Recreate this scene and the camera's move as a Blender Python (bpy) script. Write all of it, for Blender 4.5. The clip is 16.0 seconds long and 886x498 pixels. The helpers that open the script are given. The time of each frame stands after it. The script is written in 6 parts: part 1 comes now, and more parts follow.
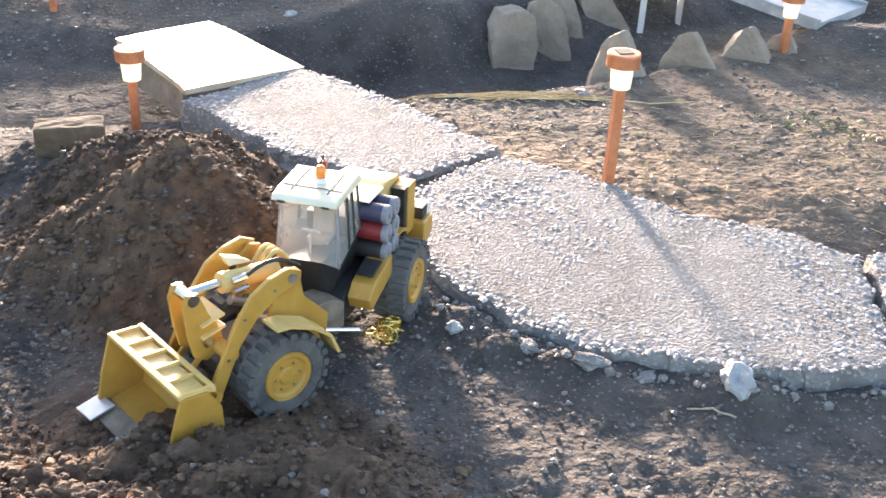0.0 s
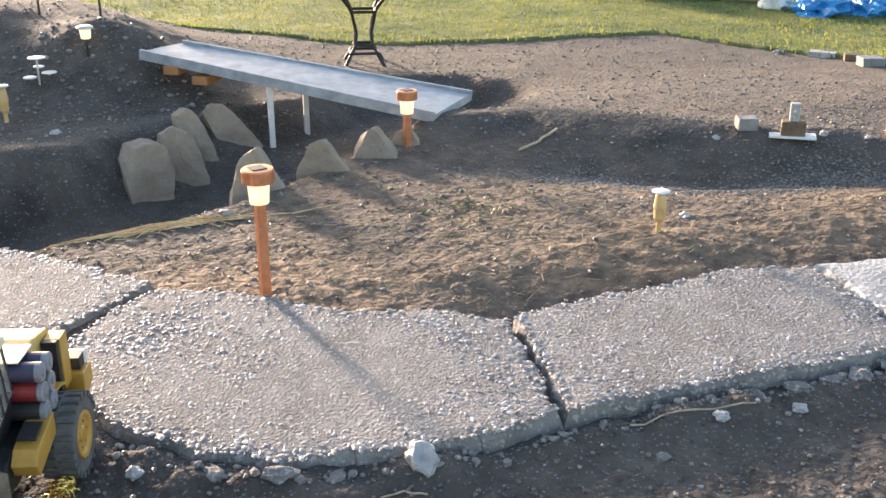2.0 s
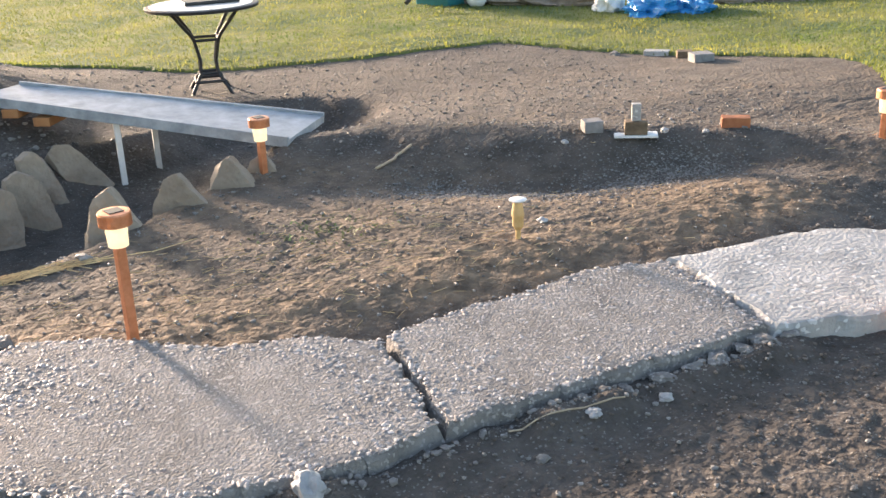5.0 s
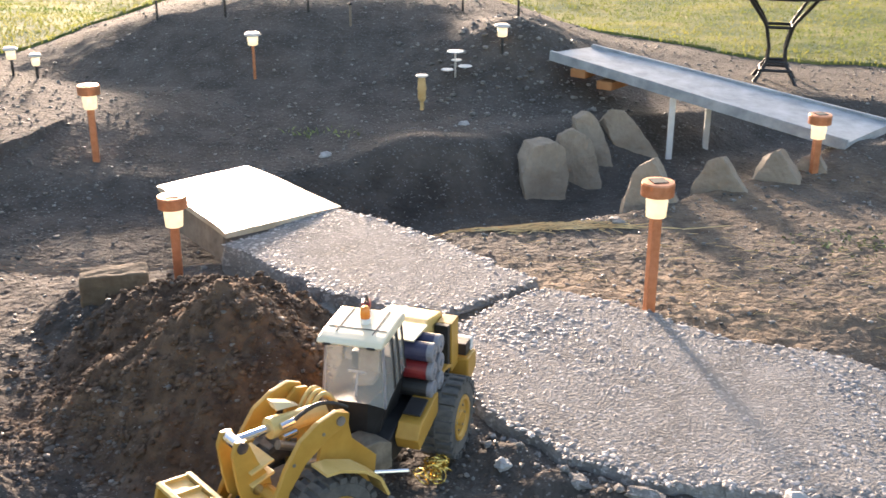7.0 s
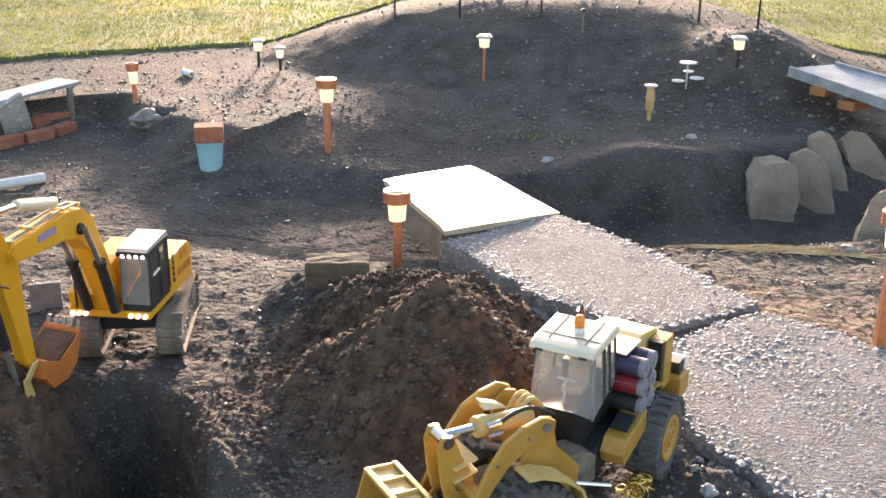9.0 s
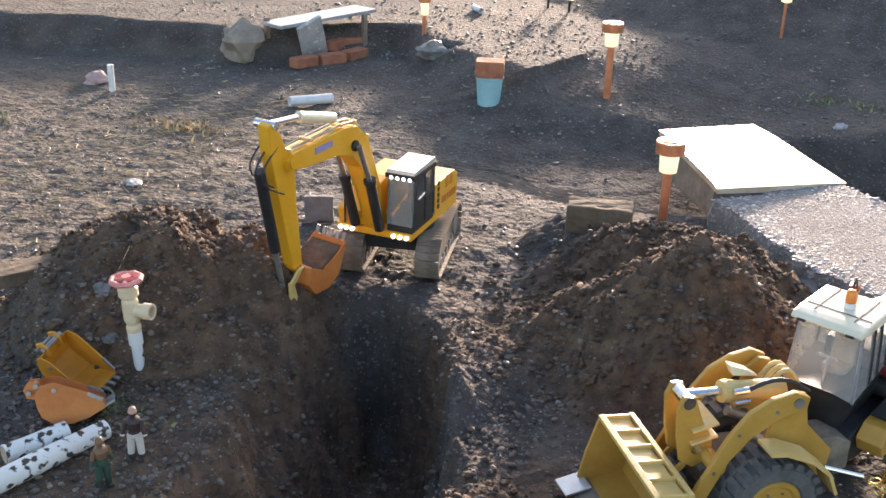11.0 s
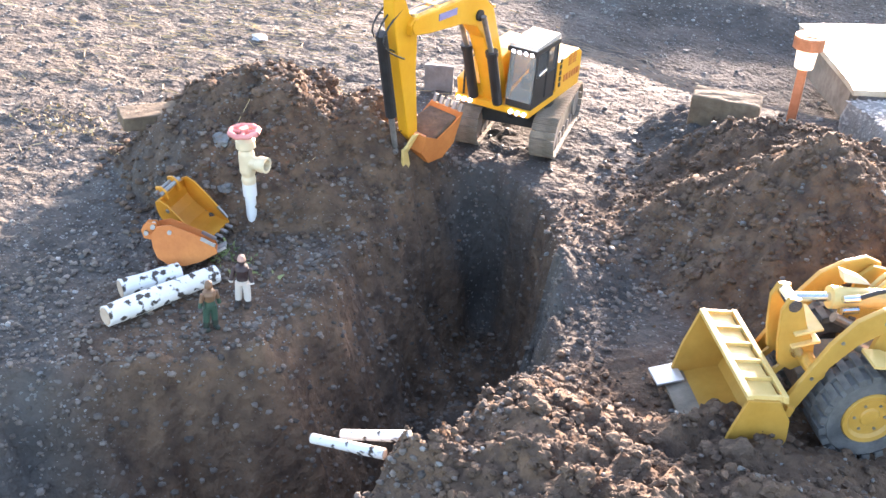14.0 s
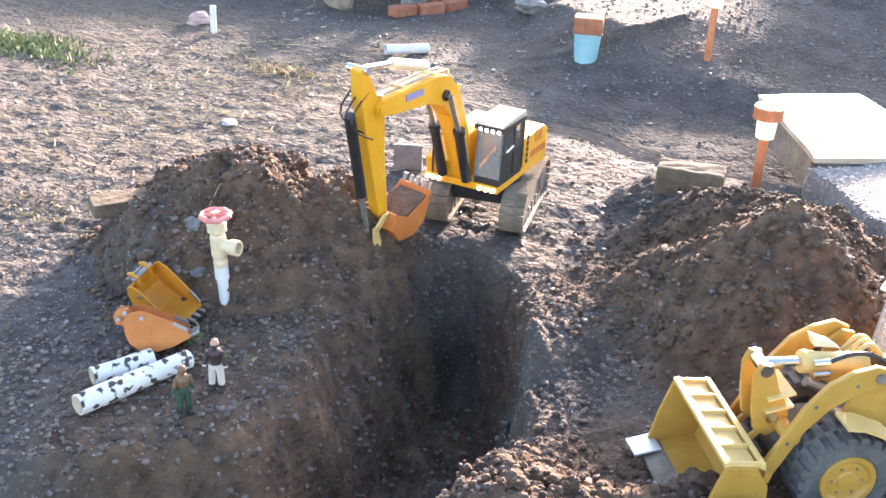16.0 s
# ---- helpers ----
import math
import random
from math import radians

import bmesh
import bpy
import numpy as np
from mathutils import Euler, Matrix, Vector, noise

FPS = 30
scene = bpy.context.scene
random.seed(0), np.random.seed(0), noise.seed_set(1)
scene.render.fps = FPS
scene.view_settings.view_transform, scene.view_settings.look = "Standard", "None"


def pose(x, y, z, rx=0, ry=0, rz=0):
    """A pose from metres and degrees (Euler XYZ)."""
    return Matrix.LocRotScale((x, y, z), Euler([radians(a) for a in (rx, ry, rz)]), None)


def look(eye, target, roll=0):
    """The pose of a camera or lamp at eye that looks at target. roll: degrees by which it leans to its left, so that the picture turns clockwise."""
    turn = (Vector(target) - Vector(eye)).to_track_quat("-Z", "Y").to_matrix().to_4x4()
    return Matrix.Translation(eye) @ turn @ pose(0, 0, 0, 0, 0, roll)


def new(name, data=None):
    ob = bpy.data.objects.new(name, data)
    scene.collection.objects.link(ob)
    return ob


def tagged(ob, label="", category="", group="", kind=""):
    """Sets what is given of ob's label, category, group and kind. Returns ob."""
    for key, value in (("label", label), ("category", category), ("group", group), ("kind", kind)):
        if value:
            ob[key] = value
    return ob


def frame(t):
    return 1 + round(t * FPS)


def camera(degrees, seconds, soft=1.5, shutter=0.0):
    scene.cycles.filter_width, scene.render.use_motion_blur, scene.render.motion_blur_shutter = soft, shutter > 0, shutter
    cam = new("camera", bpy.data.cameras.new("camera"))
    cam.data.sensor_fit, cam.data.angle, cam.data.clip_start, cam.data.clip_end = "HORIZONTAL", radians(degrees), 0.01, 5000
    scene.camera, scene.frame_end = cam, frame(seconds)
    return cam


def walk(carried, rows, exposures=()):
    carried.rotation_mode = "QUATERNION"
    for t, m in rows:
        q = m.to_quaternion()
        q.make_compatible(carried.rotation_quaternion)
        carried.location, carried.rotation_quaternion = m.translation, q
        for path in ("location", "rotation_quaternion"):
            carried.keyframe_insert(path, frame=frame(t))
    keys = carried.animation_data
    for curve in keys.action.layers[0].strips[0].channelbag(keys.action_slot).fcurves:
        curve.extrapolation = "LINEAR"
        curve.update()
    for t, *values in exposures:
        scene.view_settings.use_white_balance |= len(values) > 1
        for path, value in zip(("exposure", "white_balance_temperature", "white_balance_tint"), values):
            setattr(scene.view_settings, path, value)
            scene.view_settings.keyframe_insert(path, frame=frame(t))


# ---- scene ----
cam = camera(45.06, 16.0, shutter=0.12)
PATH = [
    (0.0, pose(0.0096, 0.0013, 0.7951, 62.319, -2.701, -0.000)),
    (0.5, pose(0.0139, -0.0043, 0.8033, 63.695, -1.969, -6.935)),
    (1.0, pose(0.0132, -0.0096, 0.8082, 66.099, -1.245, -11.871)),
    (1.5, pose(0.0175, -0.0196, 0.8046, 68.112, -0.544, -16.898)),
    (2.0, pose(0.0240, -0.0261, 0.8036, 68.849, 0.187, -20.422)),
    (2.5, pose(0.0243, -0.0303, 0.8108, 69.198, 1.150, -24.657)),
    (3.0, pose(0.0300, -0.0370, 0.8095, 69.854, 2.002, -29.423)),
    (3.2, pose(0.0277, -0.0447, 0.8174, 69.688, 2.252, -32.629)),
    (5.3, pose(0.0126, -0.0361, 0.8252, 69.044, 2.282, -27.021)),
    (5.5, pose(0.0149, -0.0235, 0.8189, 68.711, 1.450, -23.651)),
    (6.0, pose(0.0093, -0.0260, 0.8192, 68.845, 0.623, -16.362)),
    (6.5, pose(0.0007, -0.0049, 0.8108, 69.277, 0.300, -8.836)),
    (7.0, pose(-0.0067, 0.0021, 0.8071, 69.149, -0.119, 0.672)),
    (7.5, pose(-0.0112, -0.0063, 0.8194, 69.130, -0.203, 5.868)),
    (8.0, pose(-0.0120, -0.0025, 0.8106, 69.845, -0.201, 9.093)),
    (8.5, pose(-0.0186, 0.0025, 0.8071, 69.428, -0.445, 12.047)),
    (9.0, pose(-0.0190, 0.0041, 0.8074, 69.347, -0.457, 12.812)),
    (9.5, pose(-0.0295, 0.0047, 0.8063, 68.822, -0.802, 16.483)),
    (10.0, pose(-0.0282, 0.0084, 0.8036, 68.279, -0.941, 21.466)),
    (10.2, pose(-0.0254, 0.0255, 0.7955, 67.815, -1.038, 22.968)),
    (12.5, pose(-0.0029, 0.0241, 0.7789, 64.222, -1.852, 35.752)),
    (13.0, pose(-0.0101, 0.0259, 0.7785, 62.419, -2.366, 36.059)),
    (13.5, pose(-0.0060, 0.0269, 0.7732, 61.284, -2.750, 36.474)),
    (14.0, pose(-0.0084, 0.0297, 0.7753, 59.727, -3.212, 36.356)),
    (14.5, pose(-0.0064, 0.0303, 0.7757, 60.227, -3.151, 36.083)),
    (15.0, pose(-0.0057, 0.0294, 0.7772, 60.782, -3.049, 35.870)),
    (15.5, pose(-0.0038, 0.0269, 0.7770, 62.725, -2.643, 35.109)),
    (16.0, pose(-0.0024, 0.0254, 0.7778, 63.994, -2.311, 34.301)),
]
walk(cam, PATH, [(0.0, 2.4, 6350, 17), (1.5, 1.98, 6550, 16), (3.0, 1.86, 6600, 16), (5.5, 1.84, 6700, 17), (6.5, 1.85, 6650, 18), (7.0, 1.86, 6700, 18), (9.5, 1.84, 6700, 19), (10.2, 1.7, 6600, 18), (12.5, 2.48, 6150, 20), (13.5, 2.92, 6200, 21), (15.0, 2.98, 6200, 21), (16.0, 2.84, 6200, 21)])

# ---- world and sun ----
SUN_AZ, SUN_EL = radians(14.0), radians(9.5)     # sun beyond the hill, to the left of +y
world = bpy.data.worlds.new("sky")
scene.world = world
world.use_nodes = True
wn = world.node_tree
sky = wn.nodes.new("ShaderNodeTexSky")
sky.sky_type, sky.sun_disc = "NISHITA", False
sky.sun_elevation, sky.sun_rotation = SUN_EL, -SUN_AZ
sky.air_density, sky.dust_density = 1.0, 1.5
wn.links.new(sky.outputs[0], wn.nodes["Background"].inputs[0])
wn.nodes["Background"].inputs[1].default_value = 0.15
sun_dir = Vector((-math.sin(SUN_AZ) * math.cos(SUN_EL), math.cos(SUN_AZ) * math.cos(SUN_EL), math.sin(SUN_EL)))
sun = new("sun", bpy.data.lights.new("sun", "SUN"))
sun.data.energy, sun.data.angle, sun.data.color = 5.0, radians(6.0), (1.0, 0.81, 0.62)
sun.matrix_basis = look(sun_dir * 50, (0, 0, 0))


# ---- materials ----
def mat(name, c1, c2=None, scale=30.0, rough=0.8, metal=0.0, bump=0.0, bscale=None, detail=6.0, speck=None, sscale=200.0,
        spread=0.18, trans=0.0, emit=0.0, island=0.0):
    """A surface of two colours mixed by noise, with fine specks, relief and wear."""
    m = bpy.data.materials.new(name)
    m.use_nodes = True
    nt = m.node_tree
    b = nt.nodes["Principled BSDF"]
    co = nt.nodes.new("ShaderNodeTexCoord")
    no = nt.nodes.new("ShaderNodeTexNoise")
    no.inputs["Scale"].default_value, no.inputs["Detail"].default_value, no.inputs["Roughness"].default_value = scale, detail, 0.65
    nt.links.new(co.outputs["Object"], no.inputs["Vector"])
    ra = nt.nodes.new("ShaderNodeValToRGB")
    ra.color_ramp.elements[0].position, ra.color_ramp.elements[1].position = 0.5 - spread, 0.5 + spread
    ra.color_ramp.elements[0].color = (*c1, 1)
    ra.color_ramp.elements[1].color = (*(c2 or [min(1, v * 1.35) for v in c1]), 1)
    nt.links.new(no.outputs["Fac"], ra.inputs[0])
    col = ra.outputs[0]
    if speck:
        vo = nt.nodes.new("ShaderNodeTexVoronoi")
        vo.inputs["Scale"].default_value = sscale
        nt.links.new(co.outputs["Object"], vo.inputs["Vector"])
        sep = nt.nodes.new("ShaderNodeSeparateColor")
        nt.links.new(vo.outputs["Color"], sep.inputs[0])
        th = nt.nodes.new("ShaderNodeMath")
        th.operation, th.inputs[1].default_value = "GREATER_THAN", 1 - speck[3]
        nt.links.new(sep.outputs[0], th.inputs[0])
        mx = nt.nodes.new("ShaderNodeMix")
        mx.data_type = "RGBA"
        nt.links.new(th.outputs[0], mx.inputs["Factor"])
        nt.links.new(col, mx.inputs["A"])
        mx.inputs["B"].default_value = (*speck[:3], 1)
        col = mx.outputs["Result"]
    if island:
        ge = nt.nodes.new("ShaderNodeNewGeometry")
        hs = nt.nodes.new("ShaderNodeHueSaturation")
        mr = nt.nodes.new("ShaderNodeMapRange")
        mr.inputs["To Min"].default_value, mr.inputs["To Max"].default_value = 1 - island, 1 + island
        nt.links.new(ge.outputs["Random Per Island"], mr.inputs[0])
        nt.links.new(mr.outputs[0], hs.inputs["Value"])
        nt.links.new(col, hs.inputs["Color"])
        col = hs.outputs[0]
    nt.links.new(col, b.inputs["Base Color"])
    b.inputs["Roughness"].default_value, b.inputs["Metallic"].default_value = rough, metal
    b.inputs["Transmission Weight"].default_value = trans
    if rough < 0.7:
        mr2 = nt.nodes.new("ShaderNodeMapRange")
        mr2.inputs["To Min"].default_value, mr2.inputs["To Max"].default_value = max(0.03, rough - 0.12), rough + 0.15
        nt.links.new(no.outputs["Fac"], mr2.inputs[0])
        nt.links.new(mr2.outputs[0], b.inputs["Roughness"])
    if emit:
        nt.links.new(col, b.inputs["Emission Color"])
        b.inputs["Emission Strength"].default_value = emit
    if bump:
        n2 = nt.nodes.new("ShaderNodeTexNoise")
        n2.inputs["Scale"].default_value, n2.inputs["Detail"].default_value = bscale or scale * 4, 5.0
        nt.links.new(co.outputs["Object"], n2.inputs["Vector"])
        bu = nt.nodes.new("ShaderNodeBump")
        bu.inputs["Strength"].default_value, bu.inputs["Distance"].default_value = 1.0, bump
        nt.links.new(n2.outputs["Fac"], bu.inputs["Height"])
        nt.links.new(bu.outputs[0], b.inputs["Normal"])
    return m


def soil_material():
    """Garden soil: dark grey-brown, dry tan where the attribute 'dry' says so, freshly dug brown where 'fresh' does."""
    m = mat("soil", (0.042, 0.036, 0.031), (0.110, 0.094, 0.081), scale=9, rough=0.95, bump=0.012, bscale=75,
            speck=(0.17, 0.16, 0.148, 0.045), sscale=300)
    nt = m.node_tree
    b = nt.nodes["Principled BSDF"]
    src = b.inputs["Base Color"].links[0].from_socket
    for name, dark, light, sc in (("dry", (0.085, 0.060, 0.040), (0.26, 0.185, 0.12), 24), ("fresh", (0.060, 0.036, 0.023), (0.160, 0.098, 0.058), 30)):
        at = nt.nodes.new("ShaderNodeAttribute")
        at.attribute_name = name
        no = nt.nodes.new("ShaderNodeTexNoise")
        no.inputs["Scale"].default_value, no.inputs["Detail"].default_value = sc, 8.0
        co = nt.nodes["Texture Coordinate"]
        nt.links.new(co.outputs["Object"], no.inputs["Vector"])
        ra = nt.nodes.new("ShaderNodeValToRGB")
        ra.color_ramp.elements[0].position, ra.color_ramp.elements[1].position = 0.32, 0.68
        ra.color_ramp.elements[0].color, ra.color_ramp.elements[1].color = (*dark, 1), (*light, 1)
        nt.links.new(no.outputs["Fac"], ra.inputs[0])
        mx = nt.nodes.new("ShaderNodeMix")
        mx.data_type = "RGBA"
        nt.links.new(at.outputs["Fac"], mx.inputs["Factor"])
        nt.links.new(src, mx.inputs["A"])
        nt.links.new(ra.outputs[0], mx.inputs["B"])
        src = mx.outputs["Result"]
    nt.links.new(src, b.inputs["Base Color"])
    return m


SOIL = soil_material()
CLOD = mat("clod", (0.060, 0.038, 0.025), (0.15, 0.096, 0.060), scale=40, rough=0.95, bump=0.004, bscale=180, island=0.25)
STONE = mat("stone", (0.085, 0.08, 0.073), (0.24, 0.228, 0.21), scale=30, rough=0.5, bump=0.001, bscale=300, island=0.55)
PEBBLE = mat("pebble", (0.22, 0.195, 0.18), (0.46, 0.42, 0.39), scale=45, rough=0.58, island=0.6)
CONCRETE = mat("aggregate_concrete", (0.15, 0.14, 0.13), (0.27, 0.255, 0.24), scale=14, rough=0.9, bump=0.004, bscale=220,
               speck=(0.34, 0.32, 0.30, 0.14), sscale=210)
SMOOTH = mat("smooth_concrete", (0.27, 0.27, 0.265), (0.50, 0.485, 0.46), scale=13, rough=0.8, bump=0.004, bscale=120, speck=(0.60, 0.59, 0.57, 0.06), sscale=130)
FLAG = mat("sandstone", (0.23, 0.185, 0.14), (0.36, 0.30, 0.235), scale=14, rough=0.9, bump=0.003, bscale=90)
COPPER = mat("copper", (0.50, 0.20, 0.10), (0.66, 0.30, 0.17), scale=60, rough=0.42, metal=0.75, bump=0.0006, bscale=300)
# Faint emission stands in for sunlight coming through the lens.
LENS = mat("lamp_lens", (0.85, 0.70, 0.40), (0.95, 0.82, 0.52), scale=40, rough=0.35, emit=0.30)
LENS.node_tree.nodes["Principled BSDF"].inputs["Subsurface Weight"].default_value = 0.6
LENS.node_tree.nodes["Principled BSDF"].inputs["Subsurface Radius"].default_value = (0.03, 0.02, 0.01)
SILVER = mat("silver_plastic", (0.55, 0.54, 0.52), (0.70, 0.69, 0.67), scale=40, rough=0.35, metal=0.5)
BLACK = mat("black_plastic", (0.012, 0.012, 0.013), (0.03, 0.03, 0.032), scale=60, rough=0.5)
PLY = mat("plywood", (0.38, 0.29, 0.19), (0.66, 0.56, 0.43), scale=9, rough=0.38, bump=0.0008, bscale=60)
OLDWOOD = mat("weathered_wood", (0.16, 0.125, 0.095), (0.30, 0.245, 0.19), scale=22, rough=0.85, bump=0.002, bscale=80)
ORANGEWOOD = mat("orange_wood", (0.30, 0.13, 0.05), (0.42, 0.20, 0.08), scale=22, rough=0.8, bump=0.001)
PLANK = mat("grey_plank", (0.19, 0.215, 0.24), (0.42, 0.45, 0.48), scale=14, rough=0.5, bump=0.0008, bscale=80)
WHITE = mat("white_plastic", (0.66, 0.66, 0.64), (0.80, 0.80, 0.78), scale=30, rough=0.45)


# ---- mesh helpers ----
def finish(name, bm, material, parent=None, label="", smooth=False):
    me = bpy.data.meshes.new(name)
    bmesh.ops.recalc_face_normals(bm, faces=bm.faces)
    bm.to_mesh(me)
    bm.free()
    me.materials.append(material)
    if smooth:
        me.shade_smooth()
    ob = new(name, me)
    if parent:
        ob.parent = parent
    if label:
        ob["label"] = label
    return ob


def part(name, bm, material, parent, label="", smooth=False):
    return finish(name, bm, material, parent, label, smooth)


def thing(name, m, label, category, group="", kind=""):
    ob = new(name)
    ob.empty_display_size = 0.02
    ob.matrix_basis = m
    return tagged(ob, label, category, group, kind)


def box(bm, size, at=(0, 0, 0), rot=(0, 0, 0), bevel=0.0):
    r = bmesh.ops.create_cube(bm, size=1.0, matrix=pose(*at, *rot) @ Matrix.Diagonal((*size, 1)))
    if bevel:
        es = list({e for v in r["verts"] for e in v.link_edges})
        bmesh.ops.bevel(bm, geom=es, offset=bevel, segments=2, profile=0.6, affect="EDGES")
    return bm


def rod(bm, a, b, r0, r1=None, seg=14, caps=True):
    a, b = Vector(a), Vector(b)
    d = b - a
    q = d.to_track_quat("Z", "Y").to_matrix().to_4x4()
    bmesh.ops.create_cone(bm, cap_ends=caps, segments=seg, radius1=r0, radius2=r0 if r1 is None else r1, depth=d.length,
                          matrix=Matrix.Translation((a + b) / 2) @ q)
    return bm


def prism(bm, outline, y0, y1, bevel=0.0, m=None):
    """A side profile in x, z, drawn out from y0 to y1."""
    vs = [bm.verts.new((x, y0, z)) for x, z in outline]
    f = bm.faces.new(vs)
    r = bmesh.ops.extrude_face_region(bm, geom=[f])
    top = [v for v in r["geom"] if isinstance(v, bmesh.types.BMVert)]
    for v in top:
        v.co.y = y1
    allv = vs + top
    if bevel:
        es = list({e for v in allv for e in v.link_edges})
        rb = bmesh.ops.bevel(bm, geom=es, offset=bevel, segments=2, profile=0.6, affect="EDGES")
        allv = list({v for v in rb["verts"]} | {v for v in allv if v.is_valid})
    if m is not None:
        bmesh.ops.transform(bm, matrix=m, verts=[v for v in allv if v.is_valid])
    return bm


def pipe(bm, pts, r, seg=8):
    """One round tube swept along points."""
    pts = [Vector(p) for p in pts]
    rings = []
    for k, p in enumerate(pts):
        d = (pts[min(k + 1, len(pts) - 1)] - pts[max(k - 1, 0)]).normalized()
        q = d.to_track_quat("Z", "Y")
        rings.append([bm.verts.new(p + q @ Vector((r * math.cos(2 * math.pi * i / seg), r * math.sin(2 * math.pi * i / seg), 0))) for i in range(seg)])
    for a, b in zip(rings, rings[1:]):
        near = min(range(seg), key=lambda o: (a[0].co - b[o].co).length)
        for i in range(seg):
            bm.faces.new((a[i], a[(i + 1) % seg], b[(i + 1 + near) % seg], b[(i + near) % seg]))
    if (pts[0] - pts[-1]).length > 1e-6:
        bm.faces.new(rings[0][::-1])
        bm.faces.new(rings[-1])
    return bm


def lathe(bm, profile, seg=24, m=None):
    """Turns radius, height pairs round z."""
    rings = []
    for r, z in profile:
        ring = [bm.verts.new((r * math.cos(2 * math.pi * k / seg), r * math.sin(2 * math.pi * k / seg), z)) for k in range(seg)]
        rings.append(ring)
    for a, b in zip(rings, rings[1:]):
        for k in range(seg):
            bm.faces.new((a[k], a[(k + 1) % seg], b[(k + 1) % seg], b[k]))
    bm.faces.new(rings[0][::-1])
    bm.faces.new(rings[-1])
    if m is not None:
        bmesh.ops.transform(bm, matrix=m, verts=[v for ring in rings for v in ring])
    return bm


# ---- the ground's shape ----
rng = np.random.default_rng(7)
LAT = rng.random((256, 256))


def vnoise(x, y):
    xi, yi = np.floor(x).astype(int), np.floor(y).astype(int)
    fx, fy = x - xi, y - yi
    fx, fy = fx * fx * (3 - 2 * fx), fy * fy * (3 - 2 * fy)
    g = lambda i, j: LAT[i & 255, j & 255]
    return (g(xi, yi) * (1 - fx) + g(xi + 1, yi) * fx) * (1 - fy) + (g(xi, yi + 1) * (1 - fx) + g(xi + 1, yi + 1) * fx) * fy - 0.5


def fbm(x, y, s, n=4):
    out, a = 0.0, 1.0
    for k in range(n):
        out = out + a * vnoise(x * s + 17.3 * k, y * s + 9.1 * k)
        s, a = s * 2.03, a * 0.55
    return out


def sstep(a, b, v):
    u = np.clip((v - a) / (b - a), 0, 1)
    return u * u * (3 - 2 * u)


def near_line(x, y, pts):
    """Distance to a polyline and the way along it, from 0 to its number of legs."""
    best, along = np.full(np.shape(x), 1e9), np.zeros(np.shape(x))
    for k, ((x0, y0), (x1, y1)) in enumerate(zip(pts, pts[1:])):
        dx, dy = x1 - x0, y1 - y0
        u = np.clip(((x - x0) * dx + (y - y0) * dy) / (dx * dx + dy * dy), 0, 1)
        d = np.hypot(x - x0 - u * dx, y - y0 - u * dy)
        along = np.where(d < best, k + u, along)
        best = np.minimum(best, d)
    return best, along


TRENCH = [(-0.845, 1.325), (-0.755, 1.18), (-0.668, 0.98), (-0.650, 0.80), (-0.70, 0.60), (-0.80, 0.36), (-0.95, 0.0)]
TRENCH_W = [0.055, 0.105, 0.118, 0.112, 0.15, 0.20, 0.24]
DITCH = [(-1.5, 2.25), (-0.85, 2.22), (-0.40, 2.34), (0.10, 2.47), (0.45, 2.68), (0.78, 2.90), (1.25, 3.28)]
BERM = [(1.02, 2.70), (1.28, 2.66), (1.66, 2.33), (1.92, 2.14), (2.13, 1.96), (2.35, 1.72), (2.9, 1.4)]


FOOT = [(0.02, 1.36), (0.14, 1.245), (0.335, 1.160), (0.56, 1.140), (0.80, 1.148), (1.0, 1.140), (1.15, 1.130), (1.29, 1.138)]


def heap(x, y, cx, cy, rx, ry, h, turn=0.0, sharp=1.25):
    c, s = math.cos(turn), math.sin(turn)
    u, v = ((x - cx) * c + (y - cy) * s) / rx, (-(x - cx) * s + (y - cy) * c) / ry
    d = np.hypot(u, v) + 0.16 * fbm(x + 3, y, 7, 3)
    return h * np.clip(1 - np.clip(d, 0, 1) ** sharp, 0, 1)


BANK = [(-9.0, 2.25), (-2.75, 2.25), (-2.25, 2.50), (-1.99, 2.53), (-1.83, 2.74), (-1.72, 2.86), (-1.58, 2.68), (-1.45, 2.26), (-1.10, 2.16), (-0.80, 2.30), (-0.45, 2.75)]


def terrace(x, y):
    """Height of the low terrace behind the excavator; it falls away in a short bank at the tunnel and a long slope beside it."""
    d, k = near_line(x, y, BANK)
    behind = y > np.interp(x, [p[0] for p in BANK], [p[1] for p in BANK])
    long = sstep(5.6, 7.2, k)
    rise = sstep(0.0, 0.11 + 0.55 * long, np.where(behind, d, -1.0))
    return 0.092 * rise * (1 - sstep(-0.75, -0.25, x)) * (1 - sstep(4.6, 6.0, y))


